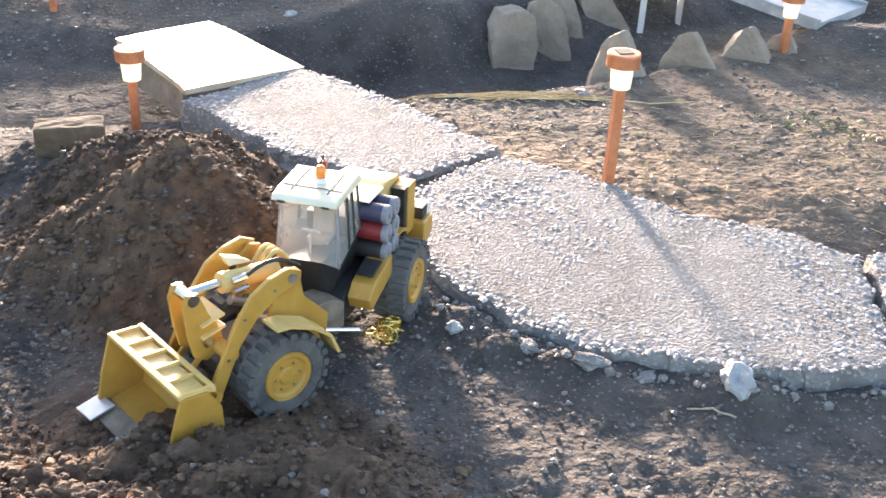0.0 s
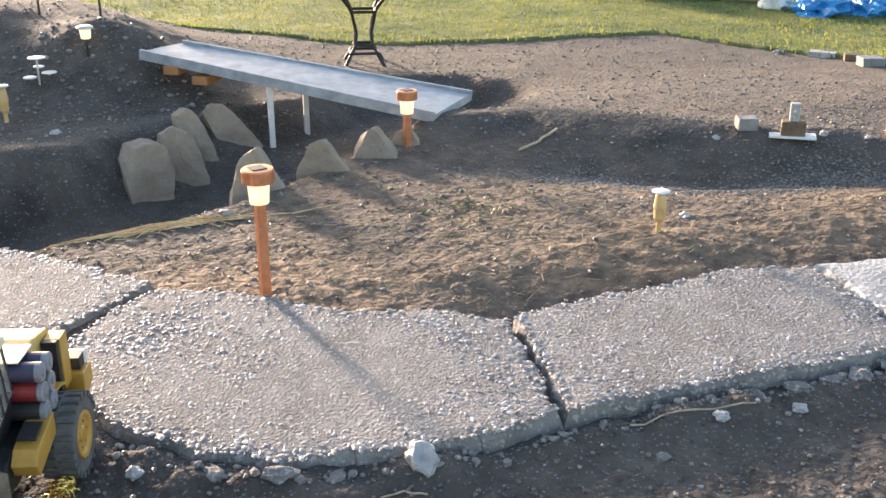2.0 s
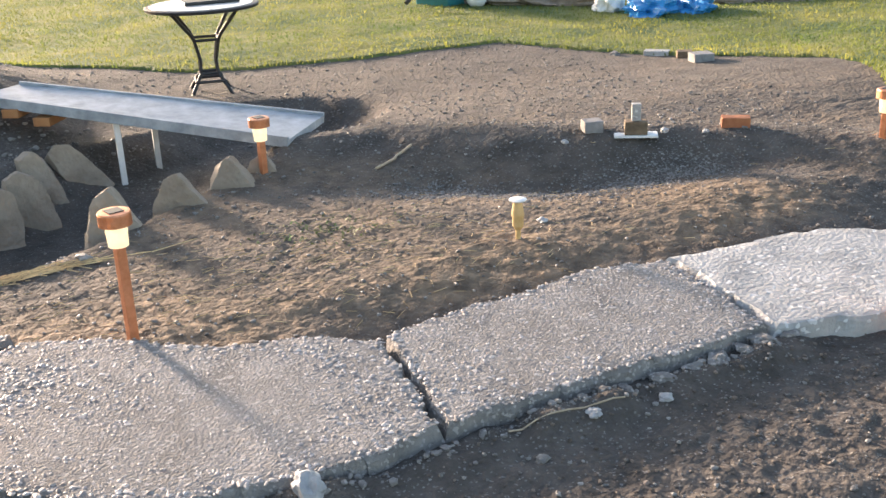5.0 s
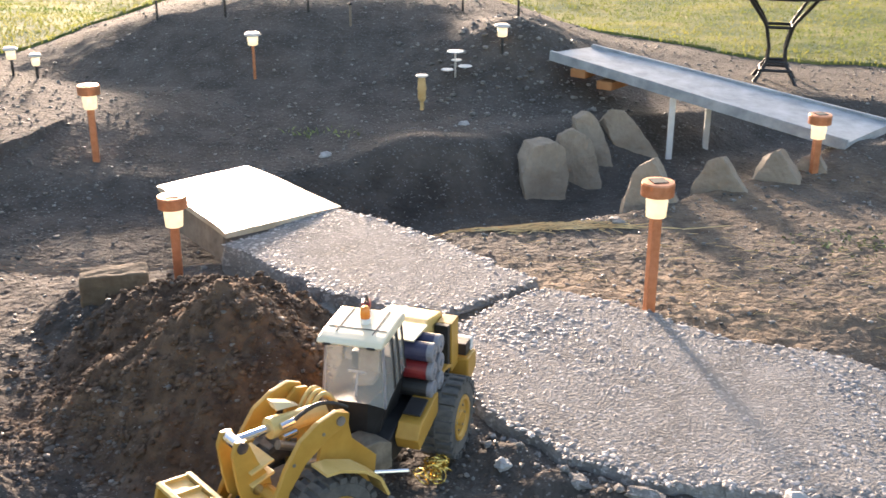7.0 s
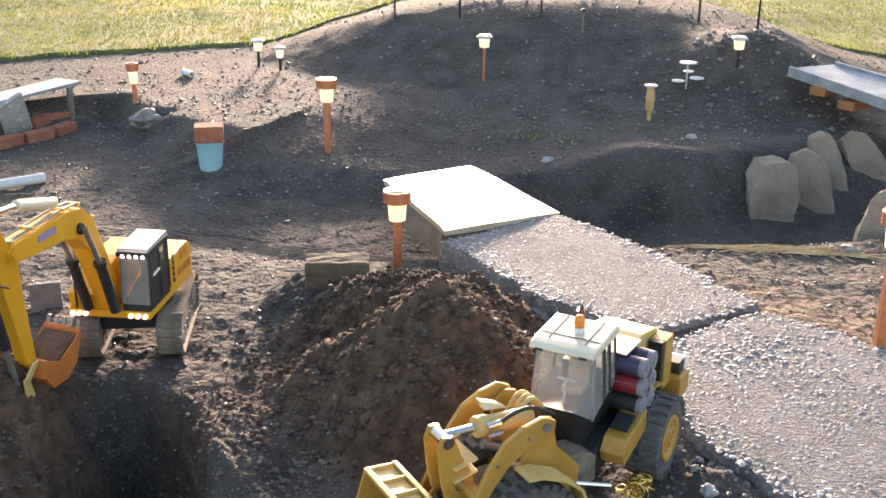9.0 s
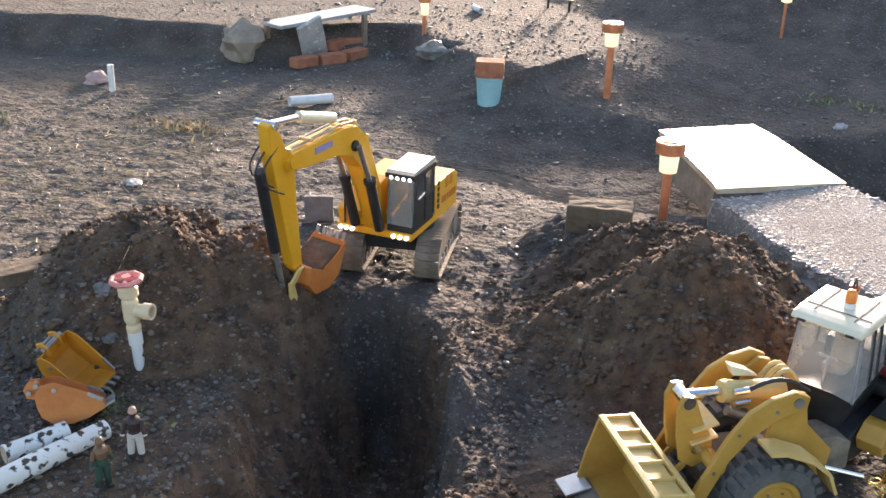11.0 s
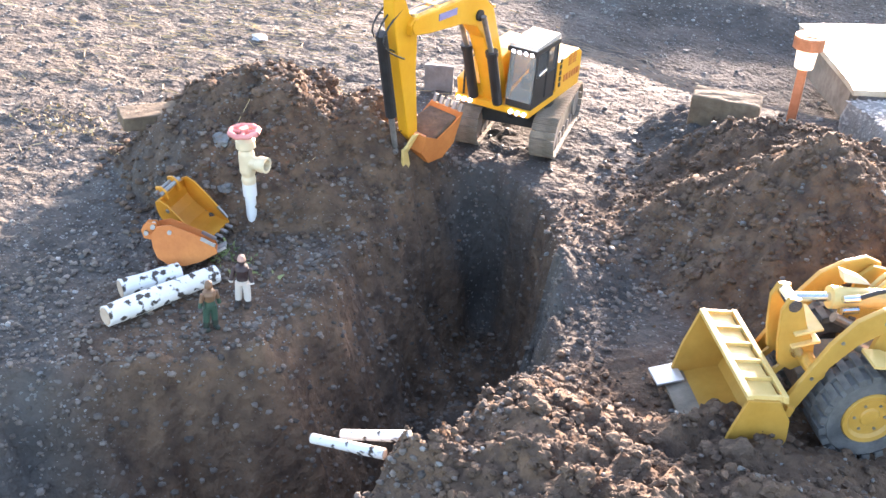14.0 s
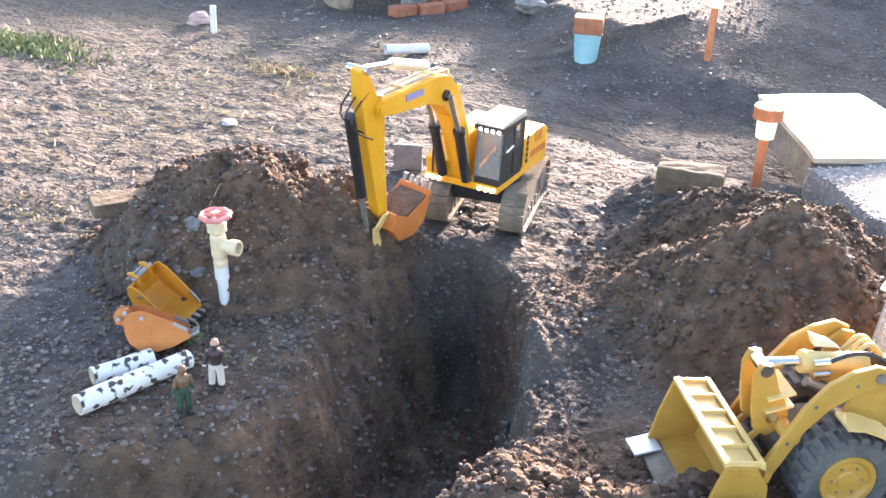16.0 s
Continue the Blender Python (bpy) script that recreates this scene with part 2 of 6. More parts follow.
def terrain(x, y):
    x, y = np.asarray(x, float), np.asarray(y, float)
    wx, wy = x + 0.05 * fbm(x, y, 4, 3), y + 0.05 * fbm(x + 5, y + 2, 4, 3)
    z = 0.012 * fbm(x, y, 1.7, 3)
    # rise behind the path
    z = z + 0.052 * sstep(1.25, 1.75, wy) * sstep(-0.25, 0.05, wx) * (1 - sstep(2.4, 3.4, wy))
    # hill and the slope up to it
    hill = 0.24 * np.exp(-(np.abs((wx + 0.47) / 0.96) ** 3.2 + np.abs((wy - 4.05) / 0.62) ** 3))
    slope = 0.06 * sstep(2.5, 3.3, wy) * np.exp(-(np.abs((wx + 0.6) / 1.3) ** 4))
    z = z + np.maximum(hill, np.maximum(terrace(wx, wy) - slope, 0)) + slope * (1 - sstep(4.3, 5.2, wy))
    z = z + 0.15 * np.exp(-((wx - 0.22) / 0.24) ** 2 - ((wy - 3.46) / 0.20) ** 2)
    # ditch
    d, k = near_line(wx, wy, DITCH)
    z = z - 0.15 * (1 - sstep(0.14, 0.33, d)) * (0.28 + 0.72 * sstep(1.3, 2.5, k)) * sstep(0.0, 1.5, k) * (1 - 0.4 * sstep(3.9, 4.6, k))
    z = z + 0.050 * np.exp(-((wx + 0.14) / 0.15) ** 2 - ((wy - 2.74) / 0.15) ** 2)
    # bank beyond the gravel hollow
    d, k = near_line(wx, wy, BERM)
    z = z + 0.050 * np.exp(-(d / 0.13) ** 2) * (1 - 0.06 * k)
    z = z - 0.055 * np.exp(-((wx - 1.47 + 0.7 * (wy - 2.1)) / 0.34) ** 2 - ((wy - 2.10 + 0.35 * (wx - 1.47)) / 0.17) ** 2)
    # heaps of dug soil
    h = heap(x, y, -1.13, 1.15, 0.25, 0.22, 0.155, sharp=1.7)
    h = np.maximum(h, heap(x, y, -1.03, 1.23, 0.19, 0.16, 0.12, sharp=1.6))
    h = np.maximum(h, heap(x, y, -0.355, 1.46, 0.22, 0.24, 0.19, sharp=1.05))
    h = np.maximum(h, heap(x, y, -0.43, 1.66, 0.25, 0.20, 0.12))
    h = np.maximum(h, heap(x, y, -0.47, 1.44, 0.17, 0.16, 0.085))
    h = np.maximum(h, heap(x, y, -0.62, 1.755, 0.15, 0.12, 0.050, sharp=2.2))
    h = np.maximum(h, heap(x, y, -0.33, 0.80, 0.32, 0.17, 0.055, sharp=2.0))
    h = np.maximum(h, heap(x, y, -0.10, 0.86, 0.20, 0.13, 0.045, sharp=2.0))
    h = np.maximum(h, heap(x, y, -0.62, 1.20, 0.09, 0.26, 0.022, turn=-0.35, sharp=2.0))
    h = np.maximum(h, heap(x, y, -0.27, 0.925, 0.20, 0.075, 0.050, turn=0.55, sharp=2.0))
    z = z + h
    rough = np.clip(h / 0.04, 0, 1)
    z = z + rough * (0.036 * fbm(x, y, 15, 4) + 0.024 * np.abs(fbm(x, y, 42, 3)) + 0.012 * np.abs(fbm(x + 2, y, 75, 2)))
    # trench
    d, k = near_line(x + 0.03 * fbm(x, y, 9, 3), y + 0.03 * fbm(x + 7, y, 9, 3), TRENCH)
    w = np.interp(k, range(len(TRENCH_W)), TRENCH_W)
    right = x > np.interp(y, [p[1] for p in TRENCH[::-1]], [p[0] for p in TRENCH[::-1]])
    low = sstep(2.4, 3.2, k)
    inner = np.where(right, w - 0.020, w - 0.085 - 0.03 * low)
    outer = np.where(right, w + 0.026, w + 0.050 - 0.01 * low)
    z = z - (0.27 + 0.03 * fbm(x, y, 12, 3)) * (1 - sstep(inner, outer, d + 0.02 * fbm(x, y, 24, 3)))
    wall = (1 - sstep(outer, outer + 0.03, d)) * (k > 0.1)
    z = z + wall * (0.035 * fbm(x + 1, y, 13, 4) + 0.016 * np.abs(fbm(x, y + 4, 45, 3)))
    # soil heaped against the front of the path
    d, k = near_line(x, y + 0.02, FOOT)
    z = z + 0.026 * np.exp(-(d / 0.045) ** 2) * (0.75 + 0.9 * fbm(x, y, 11, 3))
    # prints of the crawler tracks beside the trench
    for (x0, y0), (x1, y1) in (((-0.76, 1.40), (-0.47, 0.96)), ((-0.66, 1.44), (-0.40, 1.00))):
        d, k = near_line(x, y, [(x0, y0), (x1, y1)])
        run = ((x - x0) * (x1 - x0) + (y - y0) * (y1 - y0)) / math.hypot(x1 - x0, y1 - y0)
        z = z + (0.003 * np.sin(2 * math.pi * run / 0.023) - 0.003) * (1 - sstep(0.014, 0.022, d)) * (0.7 + fbm(x, y, 8, 2))
    # crumbs and clods everywhere
    far = sstep(3.5, 7.0, np.hypot(x, y))
    z = z + (1 - far) * (1 - 0.6 * sstep(2.2, 2.9, y)) * ((0.0062 - 0.0018 * sstep(1.45, 1.7, y)) * fbm(x, y, 28, 4) + 0.0030 * fbm(x, y, 130, 2))
    return z


def ground_z(x, y):
    return float(terrain(np.array([x]), np.array([y]))[0])


def lines(knots):
    out = [knots[0][0]]
    for (a, step), (b, _) in zip(knots, knots[1:]):
        n = max(1, round((b - a) / step))
        out += list(a + (b - a) * np.arange(1, n + 1) / n)
    return np.array(out)


def sheet(name, xs, ys, keep=None, lift=0.0):
    X, Y = np.meshgrid(xs, ys)
    Z = terrain(X, Y) + lift
    nx, ny = len(xs), len(ys)
    co = np.stack([X.ravel(), Y.ravel(), Z.ravel()], 1)
    idx = np.arange(nx * ny).reshape(ny, nx)
    q = np.stack([idx[:-1, :-1], idx[:-1, 1:], idx[1:, 1:], idx[1:, :-1]], -1).reshape(-1, 4)
    if keep is not None:
        q = q[keep(co[q].mean(1))]
    used = np.unique(q)
    remap = np.zeros(nx * ny, int)
    remap[used] = np.arange(len(used))
    co, q = co[used], remap[q]
    if keep is not None:
        rim = np.bincount(q.ravel(), minlength=len(co)) < 4
        co[rim, 2] -= lift + 0.008
    me = bpy.data.meshes.new(name)
    me.vertices.add(len(co))
    me.vertices.foreach_set("co", co.ravel())
    me.loops.add(q.size)
    me.loops.foreach_set("vertex_index", q.ravel().astype(np.int32))
    me.polygons.add(len(q))
    me.polygons.foreach_set("loop_start", np.arange(0, q.size, 4, dtype=np.int32))
    me.update()
    me.validate()
    me.shade_smooth()
    return me, co


def lawn_edge(x):
    """The y at which the lawn begins."""
    return np.interp(x, [-30, -5.3, -2.31, -1.61, -0.8, 0.8, 1.2, 1.85, 2.5, 2.95, 3.2],
                     [2.4, 2.85, 3.31, 3.82, 4.62, 4.62, 4.25, 4.1, 3.98, 3.05, 2.62])


def lawn_side(y):
    """The x at which the lawn begins beside the soil."""
    return np.interp(y, [-30, -6, -2, 0.5, 1.4, 1.82, 1.95, 2.20, 2.52, 2.62], [1.0, 2.2, 2.75, 2.72, 2.66, 2.64, 2.62, 2.82, 3.06, 3.12])


def on_lawn(c):
    x, y = c[:, 0], c[:, 1]
    wob = 0.06 * fbm(x, y, 1.6, 4) + 0.04 * fbm(x, y, 9, 3)
    return ((y > lawn_edge(x) + wob) & (x < 3.2)) | ((x > lawn_side(y) + wob) & (y < 2.65)) | ((x >= 3.15) & (y >= 2.6))


XS = lines([(-300, 60), (-60, 8), (-8, 0.6), (-3.4, 0.03), (-2.3, 0.014), (-1.35, 0.0075), (1.0, 0.009), (2.0, 0.02), (3.6, 0.08), (8, 0.8), (60, 60), (300, 1)])
YS = lines([(-300, 60), (-60, 8), (-6, 0.6), (-0.6, 0.06), (0.3, 0.0075), (2.2, 0.012), (3.3, 0.022), (4.7, 0.10), (9, 1.0), (60, 60), (300, 1)])
me, co = sheet("ground", XS, YS)
dry = np.clip(sstep(-0.1, 0.15, co[:, 0]) * sstep(1.45, 1.6, co[:, 1]) * (1 - sstep(2.35, 2.75, co[:, 1] - 0.05 * co[:, 0])) * (1 - 0.75 * sstep(2.45, 2.75, co[:, 1] + 0.42 * co[:, 0]) * sstep(0.9, 1.3, co[:, 0]))
              + 0.38 * (1 - sstep(-1.5, -1.15, co[:, 0])) * sstep(0.7, 1.1, co[:, 1]) * (1 - sstep(2.0, 2.9, co[:, 1]))
              + 0.15 * sstep(2.9, 3.2, co[:, 1]) * sstep(1.3, 1.6, co[:, 0]), 0, 1)
dry = dry * (1 - 0.8 * (1 - sstep(0.10, 0.26, near_line(co[:, 0], co[:, 1], BERM)[0] + 0.1 * fbm(co[:, 0], co[:, 1], 5, 3))))
dry = np.clip(dry * (0.75 + 1.3 * fbm(co[:, 0], co[:, 1], 3.0, 4)), 0, 1)
fresh = np.zeros(len(co))
for cx, cy, r in ((-1.12, 1.18, 0.30), (-0.38, 1.52, 0.38), (-0.30, 0.82, 0.40), (-0.72, 0.80, 0.34), (-0.80, 1.15, 0.20)):
    fresh = np.maximum(fresh, 1 - sstep(r * 0.6, r, np.hypot(co[:, 0] - cx, co[:, 1] - cy) + 0.12 * fbm(co[:, 0], co[:, 1], 6, 3)))
for key, val in (("dry", dry), ("fresh", fresh)):
    at = me.attributes.new(key, "FLOAT", "POINT")
    at.data.foreach_set("value", val.astype(np.float32))
me.materials.append(SOIL)
tagged(new("ground", me), "bare grey-brown garden soil with heaps and a dug trench", "soil", kind="structure")


# ---- lawn ----
me, co = sheet("lawn", lines([(-60, 4), (-8, 0.3), (-3.2, 0.022), (4.0, 0.25), (9, 4), (60, 1)]), lines([(-40, 4), (-2, 0.25), (1.2, 0.022), (4.9, 0.15), (10, 2), (80, 1)]), on_lawn, 0.010)
TURF = mat("turf", (0.040, 0.085, 0.018), (0.18, 0.185, 0.045), scale=2.2, spread=0.11, rough=0.9, bump=0.02, bscale=60)
me.materials.append(TURF)
tagged(new("lawn", me), "sunlit yellow-green mown lawn behind the soil", "lawn", kind="structure")


def tuft_cloud(name, pts, height, width, material, label, category, spread=0.6):
    """Many bent blades in one mesh."""
    n = len(pts)
    a = rng.random(n) * 2 * math.pi
    h = height * (0.5 + rng.random(n))
    lean = spread * h * rng.random(n)
    b = rng.random(n) * 2 * math.pi
    side = np.stack([np.cos(a), np.sin(a), np.zeros(n)], 1) * (width * (0.6 + 0.8 * rng.random(n)))[:, None]
    tip = pts + np.stack([np.cos(b) * lean, np.sin(b) * lean, h], 1)
    mid = pts + np.stack([np.cos(b) * lean * 0.3, np.sin(b) * lean * 0.3, h * 0.55], 1)
    co = np.stack([pts - side, pts + side, mid + side * 0.8, mid - side * 0.8, tip], 1).reshape(-1, 3)
    k = np.arange(n)[:, None] * 5
    faces = [tuple(f) for f in (k + np.array([0, 1, 2, 3])).tolist()] + [tuple(f) for f in (k + np.array([3, 2, 4])).tolist()]
    me = bpy.data.meshes.new(name)
    me.from_pydata(co.tolist(), [], faces)
    me.materials.append(material)
    return tagged(new(name, me), label, category, kind="stuff")


GRASS = mat("grass_blade", (0.060, 0.112, 0.022), (0.26, 0.255, 0.065), scale=1.8, rough=0.7, island=0.25)
gnt = GRASS.node_tree
gtr = gnt.nodes.new("ShaderNodeBsdfTranslucent")
gmx = gnt.nodes.new("ShaderNodeMixShader")
gmx.inputs[0].default_value = 0.62
gnt.links.new(gnt.nodes["Principled BSDF"].inputs["Base Color"].links[0].from_socket, gtr.inputs[0])
gnt.links.new(gnt.nodes["Principled BSDF"].outputs[0], gmx.inputs[1])
gnt.links.new(gtr.outputs[0], gmx.inputs[2])
gnt.links.new(gmx.outputs[0], gnt.nodes["Material Output"].inputs[0])
n = 330000
gx, gy = rng.uniform(-5.5, 5.5, n), 1.3 + 7.0 * rng.random(n) ** 1.3
ok = on_lawn(np.stack([gx, gy], 1))
gx, gy = gx[ok], gy[ok]
tuft_cloud("grass", np.stack([gx, gy, terrain(gx, gy) + 0.004], 1), 0.015, 0.0024, GRASS, "short green and straw-coloured grass blades on the lawn", "grass")


# ---- loose stones and clods ----
def stone_mesh(k, levels=1):
    bm = bmesh.new()
    bmesh.ops.create_icosphere(bm, subdivisions=levels, radius=1.0)
    r = random.Random(k)
    for v in bm.verts:
        v.co *= 0.70 + 0.5 * r.random() if levels == 1 else 0.85 + 0.55 * noise.noise(v.co * 1.5 + Vector((k * 3.3, 0, 0))) + 0.22 * r.random()
    bm.verts.index_update()
    out = np.array([v.co[:] for v in bm.verts]), np.array([[v.index for v in f.verts] for f in bm.faces])
    bm.free()
    return out


SHAPES = [stone_mesh(k) for k in range(12)]
CRUMBLY = [stone_mesh(k, 3) for k in range(12)]


def scatter(name, pts, sizes, material, label, category, flat=0.7, parent=None, smooth=False, shapes=SHAPES):
    vs, fs, base = [], [], 0
    pick = rng.integers(0, len(shapes), len(pts))
    ang = rng.random(len(pts)) * 2 * math.pi
    st = 0.7 + 0.6 * rng.random((len(pts), 2))
    for k in range(len(shapes)):
        sel = np.where(pick == k)[0]
        if not len(sel):
            continue
        v, f = shapes[k]
        w = v[None] * (sizes[sel][:, None, None] * np.stack([st[sel, 0], st[sel, 1], np.full(len(sel), flat)], 1)[:, None, :])
        c, s = np.cos(ang[sel])[:, None], np.sin(ang[sel])[:, None]
        w = np.stack([w[..., 0] * c - w[..., 1] * s, w[..., 0] * s + w[..., 1] * c, w[..., 2]], -1) + pts[sel][:, None, :]
        vs.append(w.reshape(-1, 3))
        fs.append((f[None] + base + np.arange(len(sel))[:, None, None] * len(v)).reshape(-1, 3))
        base += len(sel) * len(v)
    me = bpy.data.meshes.new(name)
    me.from_pydata(np.concatenate(vs).tolist(), [], np.concatenate(fs).tolist())
    me.materials.append(material)
    if smooth:
        me.shade_smooth()
    ob = new(name, me)
    if parent:
        ob.parent = parent
        return tagged(ob, label, kind="stuff")
    return tagged(ob, label, category, kind="stuff")


# ---- path slabs ----
def inside(px, py, poly):
    c = np.zeros(len(px), bool)
    for (x0, y0), (x1, y1) in zip(poly, poly[1:] + poly[:1]):
        if y0 != y1:
            c ^= ((y0 > py) != (y1 > py)) & (px < (x1 - x0) * (py - y0) / (y1 - y0) + x0)
    return c


def edge_gap(px, py, poly):
    d, _ = near_line(px, py, poly + poly[:1])
    return d


def slab_top(x, y):
    """Height of the path's walking surface."""
    back = np.interp(x, [-0.5, 0.0, 0.6, 1.3, 2.2], [1.95, 1.75, 1.45, 1.42, 1.35])
    return 0.058 + 0.07 * np.clip(y - back, -0.45, 0.4) + 0.004 * fbm(x, y, 3, 2)


def path_slab(outline, label, material, pebbles, thick=0.085):
    """A broken slab: ragged edge, worn top and, where it has them, pebbles set in it."""
    edge = []
    for (x0, y0), (x1, y1) in zip(outline, outline[1:] + outline[:1]):
        n = max(2, int(math.hypot(x1 - x0, y1 - y0) / 0.016))
        for k in range(n):
            u = k / n
            x, y = x0 + u * (x1 - x0), y0 + u * (y1 - y0)
            edge.append((x + 0.022 * float(fbm(np.array(x), np.array(y), 22, 3)), y + 0.016 * float(fbm(np.array(x + 9), np.array(y), 22, 3))))
    cx, cy = sum(p[0] for p in edge) / len(edge), sum(p[1] for p in edge) / len(edge)
    th = thing("path_slab", pose(cx, cy, 0), label, "path slab", "slabs of the garden path")
    bm = bmesh.new()
    rings = []
    lo = -thick
    for k, (shrink, dz) in enumerate(((0.0, lo), (-0.006, -0.035), (0.0, -0.008), (0.006, 0.0), (0.03, 0.001))):
        ring = []
        for i, (x, y) in enumerate(edge):
            d = math.hypot(x - cx, y - cy)
            f = 1 - shrink / d
            jit = 0.008 * float(vnoise(np.array(x * 60.0), np.array(y * 60.0 + k * 7))) if 0 < k < 3 else 0
            X, Y = cx + (x - cx) * (f + jit / d), cy + (y - cy) * (f + jit / d)
            ring.append(bm.verts.new((X - cx, Y - cy, float(slab_top(np.array(X), np.array(Y))) + dz)))
        rings.append(ring)
    m = len(edge)
    for a, b in zip(rings, rings[1:]):
        for i in range(m):
            bm.faces.new((a[i], a[(i + 1) % m], b[(i + 1) % m], b[i]))
    f = bm.faces.new(rings[-1])
    bmesh.ops.triangulate(bm, faces=[f])
    part("slab", bm, material, th)
    if pebbles:
        xs, ys = [p[0] for p in edge], [p[1] for p in edge]
        n = int((max(xs) - min(xs)) * (max(ys) - min(ys)) * pebbles)
        px, py = rng.uniform(min(xs), max(xs), n), rng.uniform(min(ys), max(ys), n)
        ok = inside(px, py, edge)
        px, py = px[ok], py[ok]
        size = 0.0020 + 0.0040 * rng.random(len(px)) ** 2
        pts = np.stack([px - cx, py - cy, slab_top(px, py) + 0.0004 * rng.random(len(px)) - 0.0005], 1)
        scatter("aggregate", pts, size, PEBBLE, "exposed pebbles set in the slab", "pebbles", 0.45, th)
    return th


SLAB1 = [(-0.465, 1.985), (-0.27, 2.175), (-0.13, 2.075), (0.02, 1.93), (0.150, 1.795), (0.075, 1.735), (-0.012, 1.668), (-0.12, 1.70), (-0.235, 1.755), (-0.37, 1.895)]
SLAB2 = [(0.158, 1.765), (0.325, 1.668), (0.445, 1.565), (0.56, 1.515), (0.684, 1.448), (0.662, 1.30), (0.645, 1.172), (0.56, 1.158), (0.44, 1.160), (0.335, 1.180), (0.225, 1.205), (0.14, 1.265), (0.06, 1.35), (0.005, 1.45), (-0.012, 1.62), (0.075, 1.712)]
SLAB3 = [(0.700, 1.452), (0.86, 1.475), (1.0, 1.475), (1.125, 1.492), (1.30, 1.447), (1.292, 1.285), (1.285, 1.165), (1.15, 1.15), (0.995, 1.160), (0.80, 1.166), (0.662, 1.174), (0.678, 1.30)]
SLAB4 = [(1.312, 1.449), (1.48, 1.438), (1.65, 1.417), (1.93, 1.26), (2.25, 0.98), (2.15, 0.80), (1.90, 0.88), (1.63, 1.034), (1.42, 1.105), (1.297, 1.153), (1.302, 1.285)]
path_slab(SLAB1, "grey exposed-pebble concrete slab at the foot of the board", CONCRETE, 26000)
path_slab(SLAB2, "grey exposed-pebble concrete slab beside the loader", CONCRETE, 26000)
path_slab(SLAB3, "grey exposed-pebble concrete slab with a cracked edge", CONCRETE, 24000)
path_slab(SLAB4, "pale smooth concrete slab with a broken edge", SMOOTH, 0)


# ---- stones over the soil ----
def strew(n, box4, size0, size1, power, material, name, label, category, where=None, sink=0.3, shapes=SHAPES):
    x, y = rng.uniform(box4[0], box4[1], n), rng.uniform(box4[2], box4[3], n)
    keep = np.ones(n, bool)
    for poly in (SLAB1, SLAB2, SLAB3, SLAB4):
        keep &= ~inside(x, y, poly)
    keep &= ~on_lawn(np.stack([x, y], 1))
    if where is not None:
        keep &= rng.random(n) < where(x, y)
    x, y = x[keep], y[keep]
    s = size0 + (size1 - size0) * rng.random(len(x)) ** power
    z = terrain(x, y) + s * (0.6 - sink)
    return scatter(name, np.stack([x, y, z], 1), s, material, label, category, shapes=shapes)


def in_heap(x, y):
    w = np.zeros(len(x))
    for cx, cy, r in ((-1.12, 1.16, 0.30), (-0.38, 1.55, 0.36), (-0.30, 0.80, 0.30), (-0.10, 0.86, 0.22)):
        w = np.maximum(w, 1 - sstep(r * 0.6, r * 1.1, np.hypot(x - cx, y - cy)))
    return w


strew(30000, (-2.2, 2.4, 0.4, 3.2), 0.0009, 0.0052, 5, STONE, "gravel", "small grey stones strewn over the soil", "gravel", lambda x, y: terrain(x, y) > -0.03)
strew(15000, (-2.6, 2.6, 2.2, 4.6), 0.0012, 0.007, 6, STONE, "far_gravel", "grey stones strewn over the hill", "gravel")
strew(1500, (-0.3, 0.9, 3.0, 3.8), 0.003, 0.012, 3, STONE, "rubble", "grey rubble beside the bridge", "rubble", lambda x, y: np.exp(-((x - 0.12) / 0.3) ** 2 - ((y - 3.33) / 0.22) ** 2))
strew(6000, (-1.6, -0.7, 0.40, 1.15), 0.0007, 0.0026, 3, STONE, "grit", "fine grey grit on the bank of the trench", "grit", lambda x, y: terrain(x, y) > -0.05)
HOLLOW = [(1.20, 2.24), (1.32, 2.10), (1.46, 1.97), (1.64, 1.99), (1.82, 1.98)]
GRIT = mat("pale_grit", (0.13, 0.122, 0.115), (0.26, 0.25, 0.235), scale=45, rough=0.8, island=0.3)
strew(40000, (1.0, 2.0, 1.72, 2.48), 0.0010, 0.0042, 3, GRIT, "hollow_gravel", "pale gravel in the shallow hollow", "gravel", lambda x, y: np.exp(-(near_line(x, y, HOLLOW)[0] / 0.085) ** 2))
strew(60000, (-1.5, 0.3, 0.45, 1.95), 0.0008, 0.0075, 4.5, CLOD, "clods", "crumbled brown clods on the soil heaps", "soil clods", in_heap)
strew(1100, (-0.75, 0.12, 0.50, 1.05), 0.003, 0.014, 3, CLOD, "lumps", "rounded crumbly lumps of dug soil beside the trench", "soil lumps", lambda x, y: (1 - sstep(0.10, 0.20, np.hypot((x + 0.33) / 1.7, y - 0.76))) * (terrain(x, y) > 0), 0.42, CRUMBLY)
CRUMB = mat("soil_crumb", (0.085, 0.066, 0.052), (0.19, 0.155, 0.128), scale=40, rough=0.95, bump=0.003, bscale=200, island=0.5)
strew(16000, (-1.7, 1.8, 0.35, 1.4), 0.0008, 0.0045, 4, CRUMB, "crumbs", "crumbs of dark soil on the ground", "soil crumbs")
strew(900, (-0.62, -0.05, 1.15, 1.80), 0.003, 0.012, 3, CLOD, "heap_lumps", "rounded crumbly lumps on the soil heap", "soil lumps", in_heap, 0.42, CRUMBLY)
